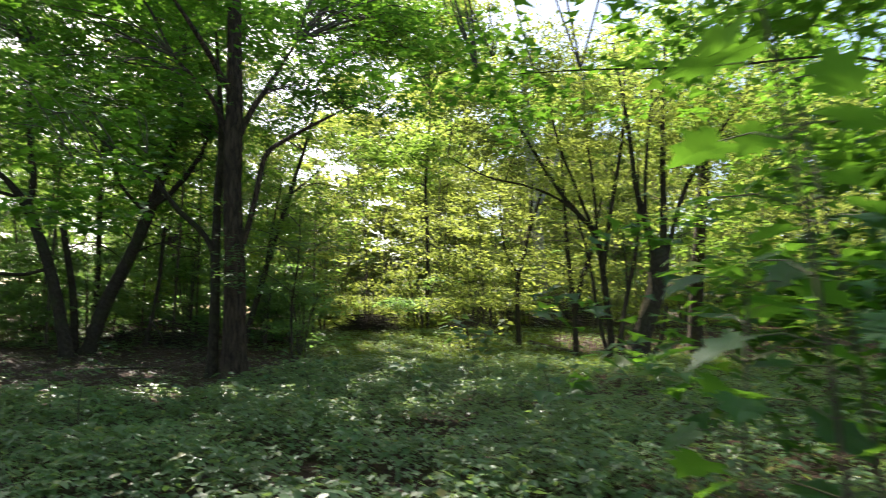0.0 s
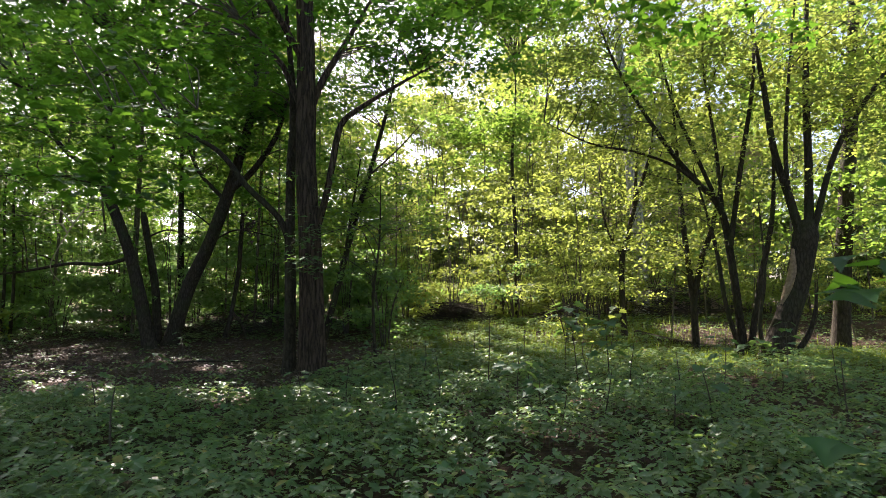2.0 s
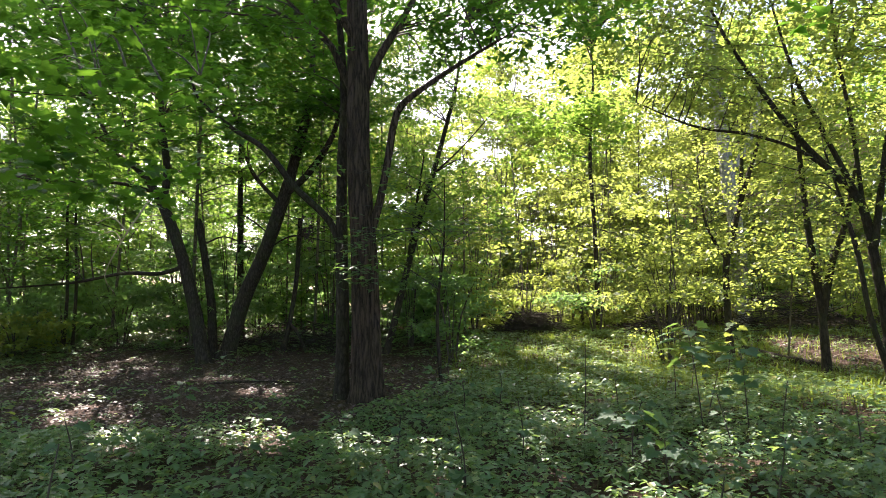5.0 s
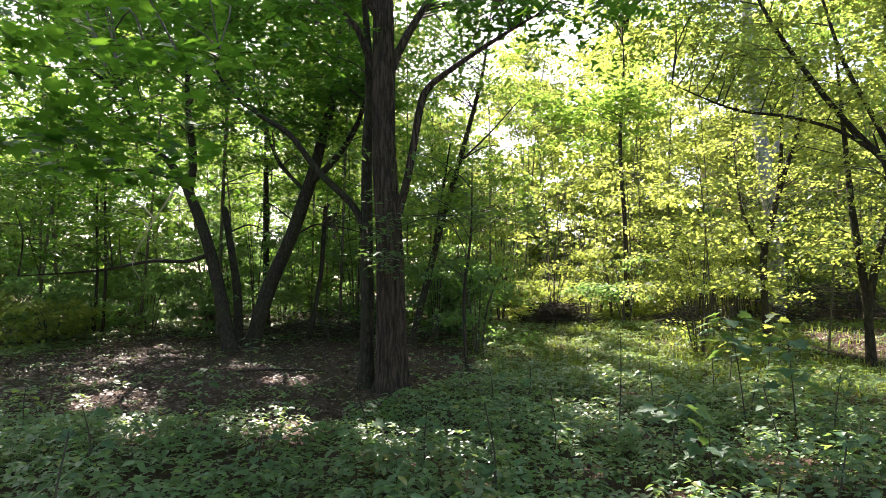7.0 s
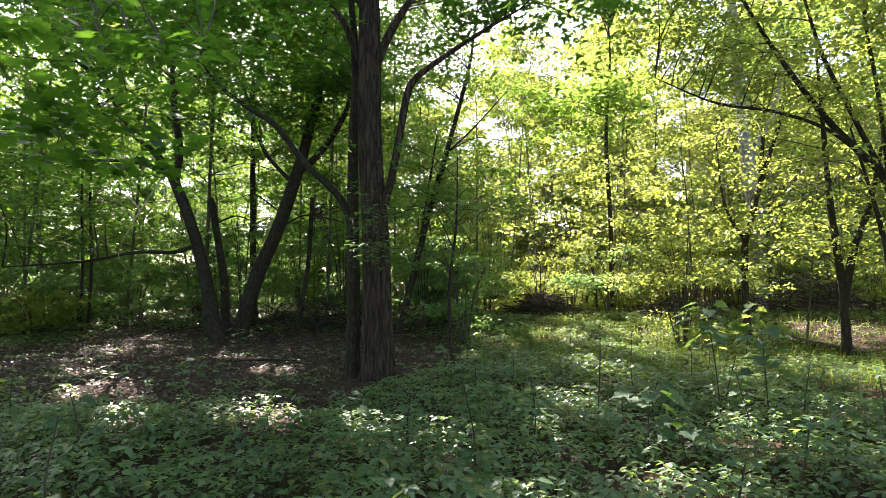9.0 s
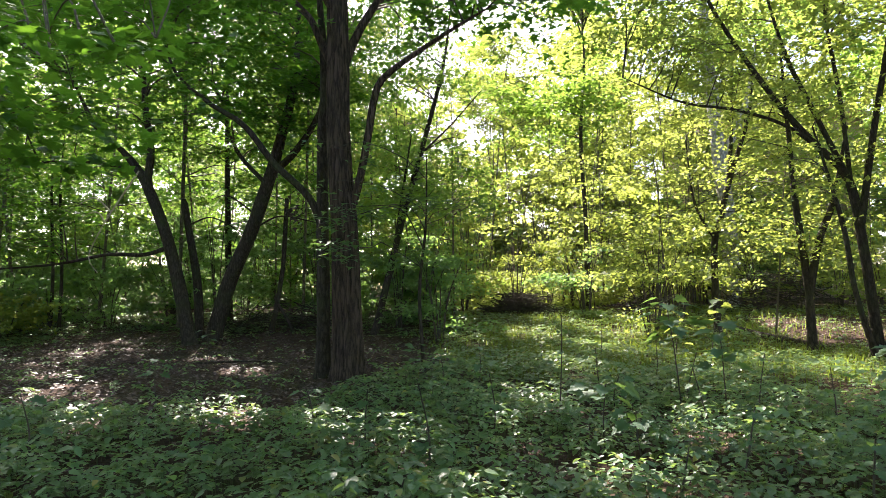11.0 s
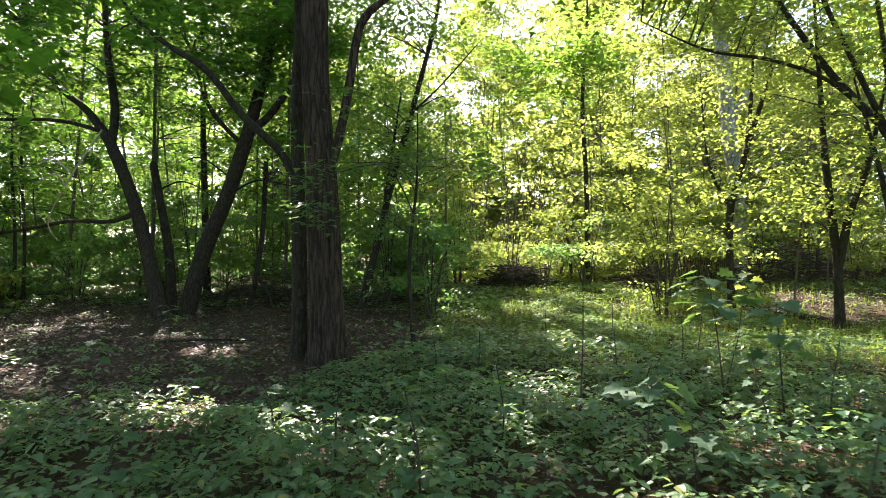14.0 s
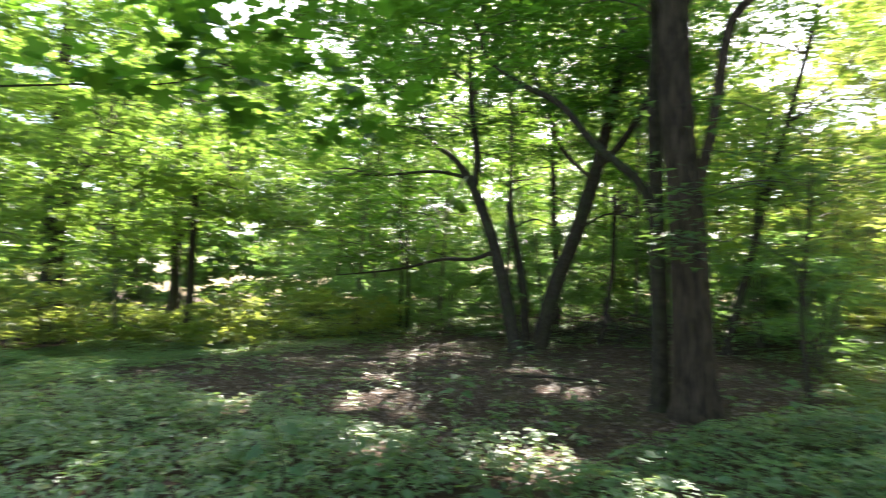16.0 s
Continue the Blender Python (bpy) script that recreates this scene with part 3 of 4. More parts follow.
tree("tree", "pale grey birch trunk rising through the thicket",
     [("trunk", [(5.9, 28, 0.4), (5.95, 28, 3.83), (5.73, 28, 5.99), (5.6, 28, 8.18), (5.39, 28, 10.86), (5.3, 28, 14)], [0.3, 0.27, 0.26, 0.25, 0.23, 0.12]),
      ("limb", [(5.7, 28, 6.3), (6.6, 28, 8), (7.2, 28, 10.5)], [0.16, 0.13, 0.06])],
     [(5.5, 27.6, 12.0, 3.0, 2.4, 2.6, 120)], BARK_GREY, LEAF_FAR, RHOMB, 0.15, radius=0.8)
tree("tree", "dark thin forked tree in front of the pale birch",
     [("trunk", [(3.45, 19.5, 0.1), (3.44, 19.5, 2.34), (3.63, 19.5, 3.18), (3.85, 19.5, 4.03), (4.21, 19.5, 5.15), (4.43, 19.5, 5.9), (4.6, 19.5, 7.5)],
       [0.09, 0.08, 0.075, 0.07, 0.05, 0.04, 0.015]),
      ("limb", [(3.85, 19.5, 4.03), (3.96, 19.5, 5.17), (4.06, 19.5, 6.6)], [0.06, 0.05, 0.015]),
      ("limb", [(3.5, 19.5, 2.6), (3.0, 19.4, 3.6), (2.85, 19.4, 5.2)], [0.045, 0.035, 0.015])],
     [(3.9, 19.3, 6.0, 1.7, 1.4, 1.8, 81), (3.2, 19.2, 3.4, 1.4, 1.2, 1.2, 48)], BARK_DARK, LEAF_LIGHT, RHOMB, 0.10, 30, 0.5)
tree("tree", "two-stemmed slim tree beside pale sunlit ground",
     [("trunk", [(4.75, 17.1, -0.1), (4.72, 17.1, 1.37), (4.62, 17.1, 2.53), (4.55, 17.1, 3.4), (4.5, 17.1, 4.6), (4.4, 17.1, 7)],
       [0.095, 0.08, 0.072, 0.064, 0.05, 0.015]),
      ("limb", [(4.72, 17.1, 1.2), (4.95, 17.0, 2.4), (5.25, 17.0, 3.2), (5.6, 17, 4.8)], [0.085, 0.075, 0.06, 0.02])],
     [(4.7, 16.9, 5.2, 1.7, 1.4, 1.7, 81), (4.4, 16.5, 2.9, 1.5, 1.0, 1.2, 63)], BARK_DARK, LEAF_LIGHT, RHOMB, 0.10, 30, 0.5)
tree("tree", "thick split trunk with a torn pale side and many stems",
     [("trunk", [(5.5, 14.46, -0.1), (5.75, 14.46, 0.8), (6.06, 14.46, 1.63), (6.3, 14.46, 2.73), (6.35, 14.5, 3.0)], [0.32, 0.25, 0.22, 0.25, 0.16]),
      ("limb", [(6.2, 14.46, 2.6), (6.02, 14.5, 3.5), (5.75, 14.5, 4.6), (5.6, 14.5, 6.1), (5.3, 14.6, 8.5)], [0.10, 0.09, 0.075, 0.06, 0.02]),
      ("limb", [(6.35, 14.46, 2.6), (6.45, 14.5, 4), (6.5, 14.5, 6), (6.7, 14.5, 9)], [0.105, 0.09, 0.07, 0.03]),
      ("limb", [(6.15, 14.4, 2.5), (5.9, 14.3, 4.0), (6.0, 14.3, 5.6), (6.3, 14.3, 8)], [0.06, 0.05, 0.04, 0.02]),
      ("limb", [(6.4, 14.4, 2.7), (6.9, 14.3, 4.4), (7.6, 14.2, 5.6), (8.6, 14.1, 7)], [0.07, 0.06, 0.045, 0.02]),
      ("limb", [(5.35, 14.4, -0.05), (5.2, 14.3, 0.8), (5.35, 14.3, 1.9), (5.3, 14.3, 3.4)], [0.05, 0.045, 0.035, 0.01]),
      ("limb", [(5.7, 14.3, 0), (6.1, 14.1, 0.7), (6.25, 14.0, 1.6)], [0.06, 0.05, 0.015])],
     [(6.2, 14.3, 7.2, 2.4, 2.0, 2.0, 244), (7.6, 14.2, 5.4, 1.5, 1.3, 1.4, 105)], BARK_DARK, LEAF_LIGHT, RHOMB, 0.105, 30, 0.5, fine=True, twig_r=0.012)
tree("tree", "many-stemmed tree with long boughs arching over the clearing",
     [("trunk", [(5.43, 15.78, -0.1), (5.25, 15.78, 2.06), (5.06, 15.78, 3.43), (4.6, 15.75, 4.05), (4.05, 15.7, 4.71), (3.28, 15.6, 5.88), (2.63, 15.5, 7.07), (2.2, 15.5, 8.4)],
       [0.10, 0.085, 0.08, 0.065, 0.058, 0.045, 0.033, 0.012]),
      ("limb", [(4.6, 15.75, 4.05), (3.9, 15.5, 4.5), (3.0, 15.3, 4.8), (2.0, 15.2, 5.0), (0.9, 15.0, 5.5)], [0.04, 0.034, 0.03, 0.022, 0.008]),
      ("limb", [(5.0, 15.78, 3.6), (4.5, 15.9, 5.0), (4.1, 16.0, 6.2), (3.7, 16.1, 8.2)], [0.055, 0.048, 0.04, 0.015]),
      ("limb", [(5.1, 15.78, 3.2), (5.0, 15.8, 5), (4.8, 15.8, 7), (4.9, 15.8, 9)], [0.045, 0.04, 0.03, 0.012]),
      ("limb", [(5.5, 15.7, 0), (5.75, 15.6, 1.6), (6.1, 15.5, 3.4), (6.2, 15.5, 5.6)], [0.08, 0.07, 0.055, 0.02]),
      ("limb", [(5.3, 15.6, 0), (4.95, 15.5, 1.3), (4.75, 15.4, 2.6), (4.3, 15.3, 4.4)], [0.06, 0.05, 0.045, 0.015]),
      ("limb", [(5.2, 15.7, 2.6), (5.45, 15.6, 4.3), (5.8, 15.5, 6.4), (5.9, 15.5, 8.2)], [0.07, 0.06, 0.045, 0.02])],
     # third blob: high crown added beyond the view as shade for the ground
     [(3.6, 15.4, 7.2, 2.8, 2.0, 1.8, 285), (2.2, 15.1, 5.6, 1.5, 1.1, 0.7, 64), (1.6, 16.6, 10.6, 3.4, 3.0, 1.3, 56), (5.2, 15.6, 7.6, 2.0, 1.7, 1.8, 137), (4.4, 15.0, 3.8, 1.6, 1.0, 1.3, 49)],
     BARK_DARK, LEAF_LIGHT, RHOMB, 0.105, 28, 0.5, fine=True, twig_r=0.012)
tree("tree", "straight grey trunk behind the split tree",
     [("trunk", [(8.4, 17.46, -0.1), (8.67, 17.46, 2.85), (9.08, 17.46, 6.66), (9.37, 17.46, 10)], [0.22, 0.19, 0.17, 0.1])],
     [(9.2, 17.2, 8.5, 3.0, 2.4, 2.6, 244), (8.2, 16.6, 3.6, 1.3, 1.0, 1.4, 56)], BARK_DARK, LEAF_FAR, RHOMB, 0.15)
tree("tree", "dark brown slender tree beside the walker",
     [("trunk", [(-4.2, 5.0, -0.1), (-4.26, 5.0, 1.2), (-4.2, 5.0, 3.1), (-4.15, 5.0, 4.2), (-4.1, 5.0, 6), (-4.0, 5.0, 8.5)], [0.095, 0.085, 0.08, 0.075, 0.06, 0.03]),
      ("limb", [(-4.23, 5.0, 2.2), (-4.5, 5.8, 2.5), (-4.2, 6.3, 2.6), (-3.7, 6.6, 2.9), (-3.3, 6.9, 3.15)], [0.006, 0.005, 0.004, 0.003, 0.002]),
      ("limb", [(-4.2, 5.0, 2.9), (-4.6, 6.0, 3.1), (-4.1, 6.7, 3.2), (-3.5, 7.2, 3.5)], [0.005, 0.004, 0.003, 0.002])],
     [(-3.95, 6.5, 2.95, 0.65, 0.5, 0.42, 14), (-4.3, 6.4, 2.5, 0.5, 0.4, 0.3, 5), (-4.1, 5.2, 6.4, 1.9, 1.9, 1.6, 60),
      # first blob of this row: unseen, added to shade the leaves at the start
      (-2.6, 6.4, 8.4, 2.4, 2.4, 1.0, 224), (-5.6, 8.5, 4.7, 1.4, 1.2, 0.6, 35), (-6.6, 8.9, 4.6, 1.3, 1.2, 0.6, 28)],
     BARK_DARK, LEAF_MAPLE, MAPLE, 0.12, 22, 0.42, twig_r=0.005, fine=True)
for (bx, by, h, r, lab, wide) in [(-22.2, 10.9, 11, 0.36, "broad dark trunk deep in the green shade", 3.6),
                                  (-24.0, 15.5, 11, 0.2, "slim dark trunk deep in the green shade", 3.2)]:
    tree("tree", lab, [("trunk", [(bx, by, 0), (bx - 0.1, by, h * 0.5), (bx, by, h)], [r, r * 0.8, r * 0.3]),
                       ("limb", [(bx, by, 3.5), (bx + 2.0, by, 4.8), (bx + 4.5, by - 0.2, 5.6)], [0.1, 0.08, 0.03])],
         [(bx + 1.5, by, 8.0, wide, 2.6, 3.4, 200), (bx + 4.2, by - 0.3, 5.4, 2.6, 2.2, 1.8, 112)], BARK_DARK, LEAF_FAR, TRILOBE, 0.19, fine=True)
tree("tree", "leafy maple with low yellow-green boughs over the litter",
     [("trunk", [(-19.0, 13.6, 0), (-18.9, 13.6, 3.5), (-18.6, 13.5, 7), (-18.4, 13.4, 10.5)], [0.13, 0.11, 0.08, 0.03]),
      ("limb", [(-18.9, 13.6, 3.2), (-17.4, 13.2, 4.2), (-15.4, 12.8, 4.6)], [0.06, 0.05, 0.015])],
     [(-17.4, 13.0, 7.0, 3.0, 2.2, 2.6, 200), (-16.0, 12.8, 4.4, 2.0, 1.4, 0.8, 56)], BARK_DARK, LEAF_FAR, TRILOBE, 0.17, fine=True)

tree("sapling", "small maple with flat grey-green leaf layers beside the ridged tree",
     [("stem", [(-2.75, 13.5, -0.05), (-2.8, 13.4, 1.4), (-2.65, 13.3, 2.6), (-2.6, 13.2, 3.8)], [0.035, 0.028, 0.02, 0.006])],
     [(-2.5, 13.0, 2.6, 1.1, 0.7, 1.0, 49), (-3.5, 11.4, 2.7, 0.45, 0.3, 1.1, 35)], BARK_DARK, LEAF_SAPLING, TRILOBE, 0.13, 12, 0.34, fine=True, plate=0.4, tilt=0.13, twig_r=0.007)

# ---- the wood around: random trees and thicket ----
gw = np.random.default_rng(5)


def wild_tree(x, y, h, spread, dens, leaf, template, size, low=2.0, label="leafy young tree in the thicket", radius=0.8, per=30):
    z0 = float(ground_z(x, y)) - 0.1
    lean = gw.normal(0, 0.085 * h, 2)
    r = 0.0028 * h + gw.uniform(0.002, 0.018)
    pts = [(x, y, z0), (x + lean[0] * 0.3, y + lean[1] * 0.3, z0 + h * 0.35), (x + lean[0] * 0.6, y + lean[1] * 0.6, z0 + h * 0.7), (x + lean[0], y + lean[1], z0 + h * 0.92)]
    if y > 24:
        r *= 0.7
    n = int(dens * spread)
    blobs = [(x + lean[0] * 0.7, y + lean[1] * 0.7, (low + h) / 2 + z0, spread, spread, (h - low) / 2 + 0.9, n)]
    return tree("tree", label, [("trunk", pts, [r, r * 0.85, r * 0.6, r * 0.2])], blobs, BARK_YOUNG, leaf, template, size, per, radius,
                group="trees of the wood", gen=gw, sides=8)


def scatter(n, x0, x1, y0, y1, apart, skip):
    pts, tries = [], 0
    while len(pts) < n and tries < 6000:
        tries += 1
        x, y = gw.uniform(x0, x1), gw.uniform(y0, y1)
        if skip(x, y) or any((x - a) ** 2 + (y - b) ** 2 < apart ** 2 for a, b in pts):
            continue
        pts.append((x, y))
    return pts


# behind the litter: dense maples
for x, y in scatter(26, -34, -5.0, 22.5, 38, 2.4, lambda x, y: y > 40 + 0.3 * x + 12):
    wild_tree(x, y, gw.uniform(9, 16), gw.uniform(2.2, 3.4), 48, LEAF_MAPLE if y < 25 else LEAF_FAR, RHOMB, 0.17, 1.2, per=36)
for x, y in scatter(8, -32, -19, 7, 20, 3.0, lambda x, y: False):
    wild_tree(x, y, gw.uniform(9, 15), gw.uniform(2.2, 3.2), 60, LEAF_FAR, RHOMB, 0.2, 1.4, per=30)
for x, y in scatter(13, -38, -11, 25, 37, 3.2, lambda x, y: False):
    wild_tree(x, y, gw.uniform(15, 20), gw.uniform(2.8, 3.8), 30, LEAF_FAR, RHOMB, 0.26, 7.0, "tall maple rising over the thicket", per=32, radius=0.9)
# beyond the clearing: sunlit, by leaf colour too, with two windows of open sky above
for x, y in scatter(22, -7, 8, 27.5, 46, 2.2, lambda x, y: False):
    at = x * 36 / y
    low_top = -6.8 < at < -5.0 or 3.5 < at < 4.9
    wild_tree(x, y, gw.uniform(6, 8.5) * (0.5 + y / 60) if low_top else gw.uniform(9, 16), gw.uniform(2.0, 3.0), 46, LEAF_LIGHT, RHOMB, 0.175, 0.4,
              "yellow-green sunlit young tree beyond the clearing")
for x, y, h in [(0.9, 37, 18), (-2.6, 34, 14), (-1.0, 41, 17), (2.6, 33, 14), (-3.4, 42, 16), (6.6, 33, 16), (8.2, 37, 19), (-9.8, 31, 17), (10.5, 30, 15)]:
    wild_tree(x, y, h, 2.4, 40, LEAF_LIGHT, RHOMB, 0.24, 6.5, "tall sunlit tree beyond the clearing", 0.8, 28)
# high crowns, added mostly out of view, that keep the sun off the litter
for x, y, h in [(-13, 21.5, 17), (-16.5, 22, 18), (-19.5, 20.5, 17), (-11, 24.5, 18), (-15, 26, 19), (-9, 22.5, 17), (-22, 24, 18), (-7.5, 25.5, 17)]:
    wild_tree(x, y, h, 2.8, 58, LEAF_MAPLE, RHOMB, 0.26, 12.0, "added tall maple whose high crown shades the litter", 0.8, 28)
# right: airy
for x, y in scatter(26, 4.5, 32, 18.5, 44, 2.3, lambda x, y: (x < 8 and y < 23) or x > 0.8 * y or (y < 28 and abs(x + 0.4 - 0.249 * (y - 2.9)) < 1.5)):
    wild_tree(x, y, gw.uniform(8, 14), gw.uniform(1.6, 2.6), 64, LEAF_LIGHT, RHOMB, 0.12, 1.0)
for x, y in scatter(8, 9, 20, 6, 18, 2.6, lambda x, y: x < 7 + 0.2 * y):
    wild_tree(x, y, gw.uniform(7, 11), gw.uniform(1.8, 2.6), 56, LEAF_LIGHT, RHOMB, 0.15, 1.0)
# far ring; middle bearings get the yellower leaf, sun put into their colour
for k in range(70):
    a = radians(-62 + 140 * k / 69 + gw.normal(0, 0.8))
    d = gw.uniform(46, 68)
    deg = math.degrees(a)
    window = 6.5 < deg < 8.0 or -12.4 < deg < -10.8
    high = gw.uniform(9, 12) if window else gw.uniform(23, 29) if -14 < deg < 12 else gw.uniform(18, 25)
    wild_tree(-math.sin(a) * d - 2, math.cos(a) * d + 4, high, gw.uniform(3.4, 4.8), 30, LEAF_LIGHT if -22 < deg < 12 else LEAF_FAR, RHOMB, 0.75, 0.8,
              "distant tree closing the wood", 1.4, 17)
# thin poles in the thicket
for x, y in scatter(8, -1.5, 14, 18.5, 27, 1.8, lambda x, y: x < 1.5 and y < 25):
    wild_tree(x, y, gw.uniform(4, 7.5), gw.uniform(0.8, 1.3), 30, LEAF_LIGHT, RHOMB, 0.12, 1.6, "thin dark pole of a young tree in the thicket", 0.45, 24)
# behind and beside the walker: unseen trees, added to hold back sky light
for x, y, h in [(-7, -3, 12), (-2.5, -5, 13), (3, -4.5, 12), (7.5, -1, 12), (-9, 1, 11), (10.5, 3, 11), (0.5, -9, 14), (-13, 4.5, 11), (14, -3, 13), (-14, -4, 13)]:
    wild_tree(x, y, h, 3.4, 32, LEAF_MAPLE, RHOMB, 0.34, 3.6, "unseen tall leafy tree added behind the walker to block sky light")


def shrub(x, y, h, spread, n, leaf, size, label, template=RHOMB, per=34):
    z0 = float(ground_z(x, y)) - 0.05
    stems = []
    for i in range(6):
        a, s = gw.uniform(0, 6.28), gw.uniform(0.3, 0.9) * spread
        hh = h * gw.uniform(0.7, 1.0)
        stems.append(("stem", [(x + 0.1 * math.cos(a), y + 0.1 * math.sin(a), z0), (x + 0.4 * s * math.cos(a), y + 0.4 * s * math.sin(a), z0 + hh * 0.55),
                               (x + s * math.cos(a), y + s * math.sin(a), z0 + hh)], [0.022, 0.016, 0.005]))
    return tree("shrub", label, stems, [(x, y, z0 + h * 0.55, spread, spread, h * 0.5, n)], TWIG, leaf, template, size, per, 0.42, "shrub", "thicket shrubs", False, 0.45,
                0, 0.45, 4, gw, 0.0, 0.006)


for x, y in scatter(44, -30, -4.0, 21.2, 29, 1.5, lambda x, y: False):
    shrub(x, y, gw.uniform(1.6, 4.6), gw.uniform(1.0, 1.6), 63, LEAF_THICKET, 0.14, "dense green shrub at the thicket edge")
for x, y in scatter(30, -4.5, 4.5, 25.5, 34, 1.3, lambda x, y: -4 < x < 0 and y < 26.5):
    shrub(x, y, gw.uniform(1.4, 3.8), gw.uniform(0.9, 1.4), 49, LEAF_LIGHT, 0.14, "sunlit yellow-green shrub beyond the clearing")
for x, y in scatter(34, 1.8, 22, 18.5, 30, 1.4, lambda x, y: (x > 4 and y < 24.5) or (y < 28 and abs(x + 0.4 - 0.249 * (y - 2.9)) < 0.8)):
    shrub(x, y, gw.uniform(1.4, 3.6), gw.uniform(0.8, 1.3), 36, LEAF_LIGHT, 0.11, "airy twiggy shrub in the thicket")
for x, y in scatter(10, -24, -14, 12.5, 19.5, 1.6, lambda x, y: x > -15.5 - 0.2 * (y - 12)):
    shrub(x, y, gw.uniform(0.8, 1.8), gw.uniform(0.9, 1.3), 60, LEAF_LIGHT, 0.14, "low bright green bush at the litter's edge")


for x, y in scatter(9, -27, -16, 6.5, 12.5, 1.5, lambda x, y: x > -14.0 - 0.25 * y):
    shrub(x, y, gw.uniform(1.2, 2.4), gw.uniform(1.0, 1.5), 56, LEAF_LIGHT, 0.15, "low bright green bush at the litter's edge")
for k in range(64):
    a = radians(-55 + 130 * k / 63 + gw.normal(0, 0.8))
    d = gw.uniform(33, 43)
    shrub(-math.sin(a) * d - 2, math.cos(a) * d + 4, gw.uniform(4.5, 9.0) if math.degrees(a) > 14 else gw.uniform(2.5, 6.5), gw.uniform(2.2, 3.0), 42, LEAF_THICKET, 0.38, "distant green undergrowth bush", RHOMB, 24)
for k in range(56):
    a = radians(-50 + 125 * k / 55 + gw.normal(0, 0.8))
    d = gw.uniform(46, 58)
    shrub(-math.sin(a) * d - 2, math.cos(a) * d + 4, gw.uniform(5.5, 8.5), gw.uniform(2.8, 3.6), 42, LEAF_FAR, 0.55, "tall distant green undergrowth bush", RHOMB, 24)


# ---- low plants ----
def herbs():
    """Knee-high herbs in front of the litter and thinner ones in the clearing."""
    g = np.random.default_rng(21)
    n = 178000
    x = g.uniform(-30, 13, n)
    y = -2.2 + 27.7 * g.uniform(0, 1, n)
    wide = (x < 2.0 + 0.9 * np.maximum(y + 1, 3.5)) & (x > -4 - 1.5 * np.maximum(y, 2.0))
    dens = (1 - bare(x, y)) * np.where(y > 14, 0.5, 1.0)
    clump = 0.5 + 0.5 * np.sin(x * 1.9 + 1.3 * np.sin(y * 1.4)) * np.sin(y * 1.7 + 0.8)
    dens = dens * (0.3 + 0.9 * clump) * (1 - 0.45 * smooth(1.5, 4.0, x)) + 0.03 + 0.16 * smooth(8.5, 9.5, y) * (1 - smooth(11.0, 13.5, y)) * bare(x, y) * (clump > 0.55)
    dens = dens * smooth(-2.6, 2.0, y)
    ok = wide & (g.uniform(0, 1, n) < dens) & (np.hypot(x + 3.9, y - 12.64) > 0.45)
    x, y, clump = x[ok], y[ok], clump[ok]
    edge = 1 - 0.6 * smooth(8.0, 9.5, y) * smooth(-2.5, -4.0, x)
    h = edge * g.uniform(0.05, 0.36, len(x)) * (0.45 + 0.75 * clump) * np.where(y > 14, 0.7, 1.0)
    turn = g.uniform(0, 6.28, len(x))
    lx, ly = g.normal(0, 0.025, len(x)), g.normal(0, 0.025, len(x))
    grow = g.uniform(0.7, 1.25, len(x))
    for near, shape in ((True, HERB), (False, RHOMB)):
        pts, size, head = [], [], []
        pick = ((y > 3.0) & (y < 11.0) & (x > -9)) == near
        m = int(pick.sum())
        for k in range(6 if near else 4):
            low = k >= 4
            a = turn[pick] + (k % 4) * 1.57 + (0.8 if low else 0) + g.normal(0, 0.25, m)
            up = h[pick] * (0.62 if low else 1.0)
            rr = g.uniform(0.008, 0.03, m)
            px, py = x[pick] + lx[pick] * up / 0.3 + np.cos(a) * rr, y[pick] + ly[pick] * up / 0.3 + np.sin(a) * rr
            pts.append(np.stack([px, py, ground_z(px, py) + up + 0.02 + g.normal(0, 0.008, m)], -1))
            size.append(g.uniform(0.036, 0.088, m) * grow[pick] * (1.15 if low else 1.0) * (1 if near else 1.3))
            head.append(a)
        v, f = leaves(np.vstack(pts), np.concatenate(size), 0.19, shape, 0.16, np.concatenate(head), gen=g)
        ob = mesh_object("herbs", v, f, LEAF_HERB)
        tagged(ob, "dense dark green low herbs covering the forest floor", "herbs", kind="stuff")
    c = np.stack([x, y, ground_z(x, y)], -1)
    top = c + np.stack([lx * h / 0.3, ly * h / 0.3, h], -1)
    d = np.array([0.0035, 0, 0])
    n2 = len(c)
    v = np.concatenate([c - d, c + d, top], 0)
    i = np.arange(n2)
    ob = mesh_object("herb_stalks", v, np.stack([i, i + n2, i + 2 * n2], -1), STEM)
    tagged(ob, "thin green stalks of the low herbs", "herbs", kind="stuff")


def grass():
    g = np.random.default_rng(31)
    n = 60000
    x = g.uniform(-4.5, 9, n)
    y = g.uniform(9.5, 26, n)
    dens = (1 - bare(x, y)) * smooth(-4.2, -1.5, x + 0.12 * (y - 13)) * smooth(11, 15, y) * (0.4 + 0.6 * np.sin(x * 1.3 + y * 0.7) ** 2)
    ok = g.uniform(0, 1, n) < dens * 0.8
    x, y = x[ok], y[ok]
    p = np.stack([x, y, ground_z(x, y)], -1)
    tv = BLADE[0].copy()
    tv[:, 1] *= 0.06
    v, f = leaves(p, g.uniform(0.12, 0.34, len(p)), 0.3, (tv, BLADE[1]), -1.1, gen=g)
    tagged(mesh_object("grass", v, f, GRASS), "thin pale green grass in the clearing", "grass", kind="stuff")


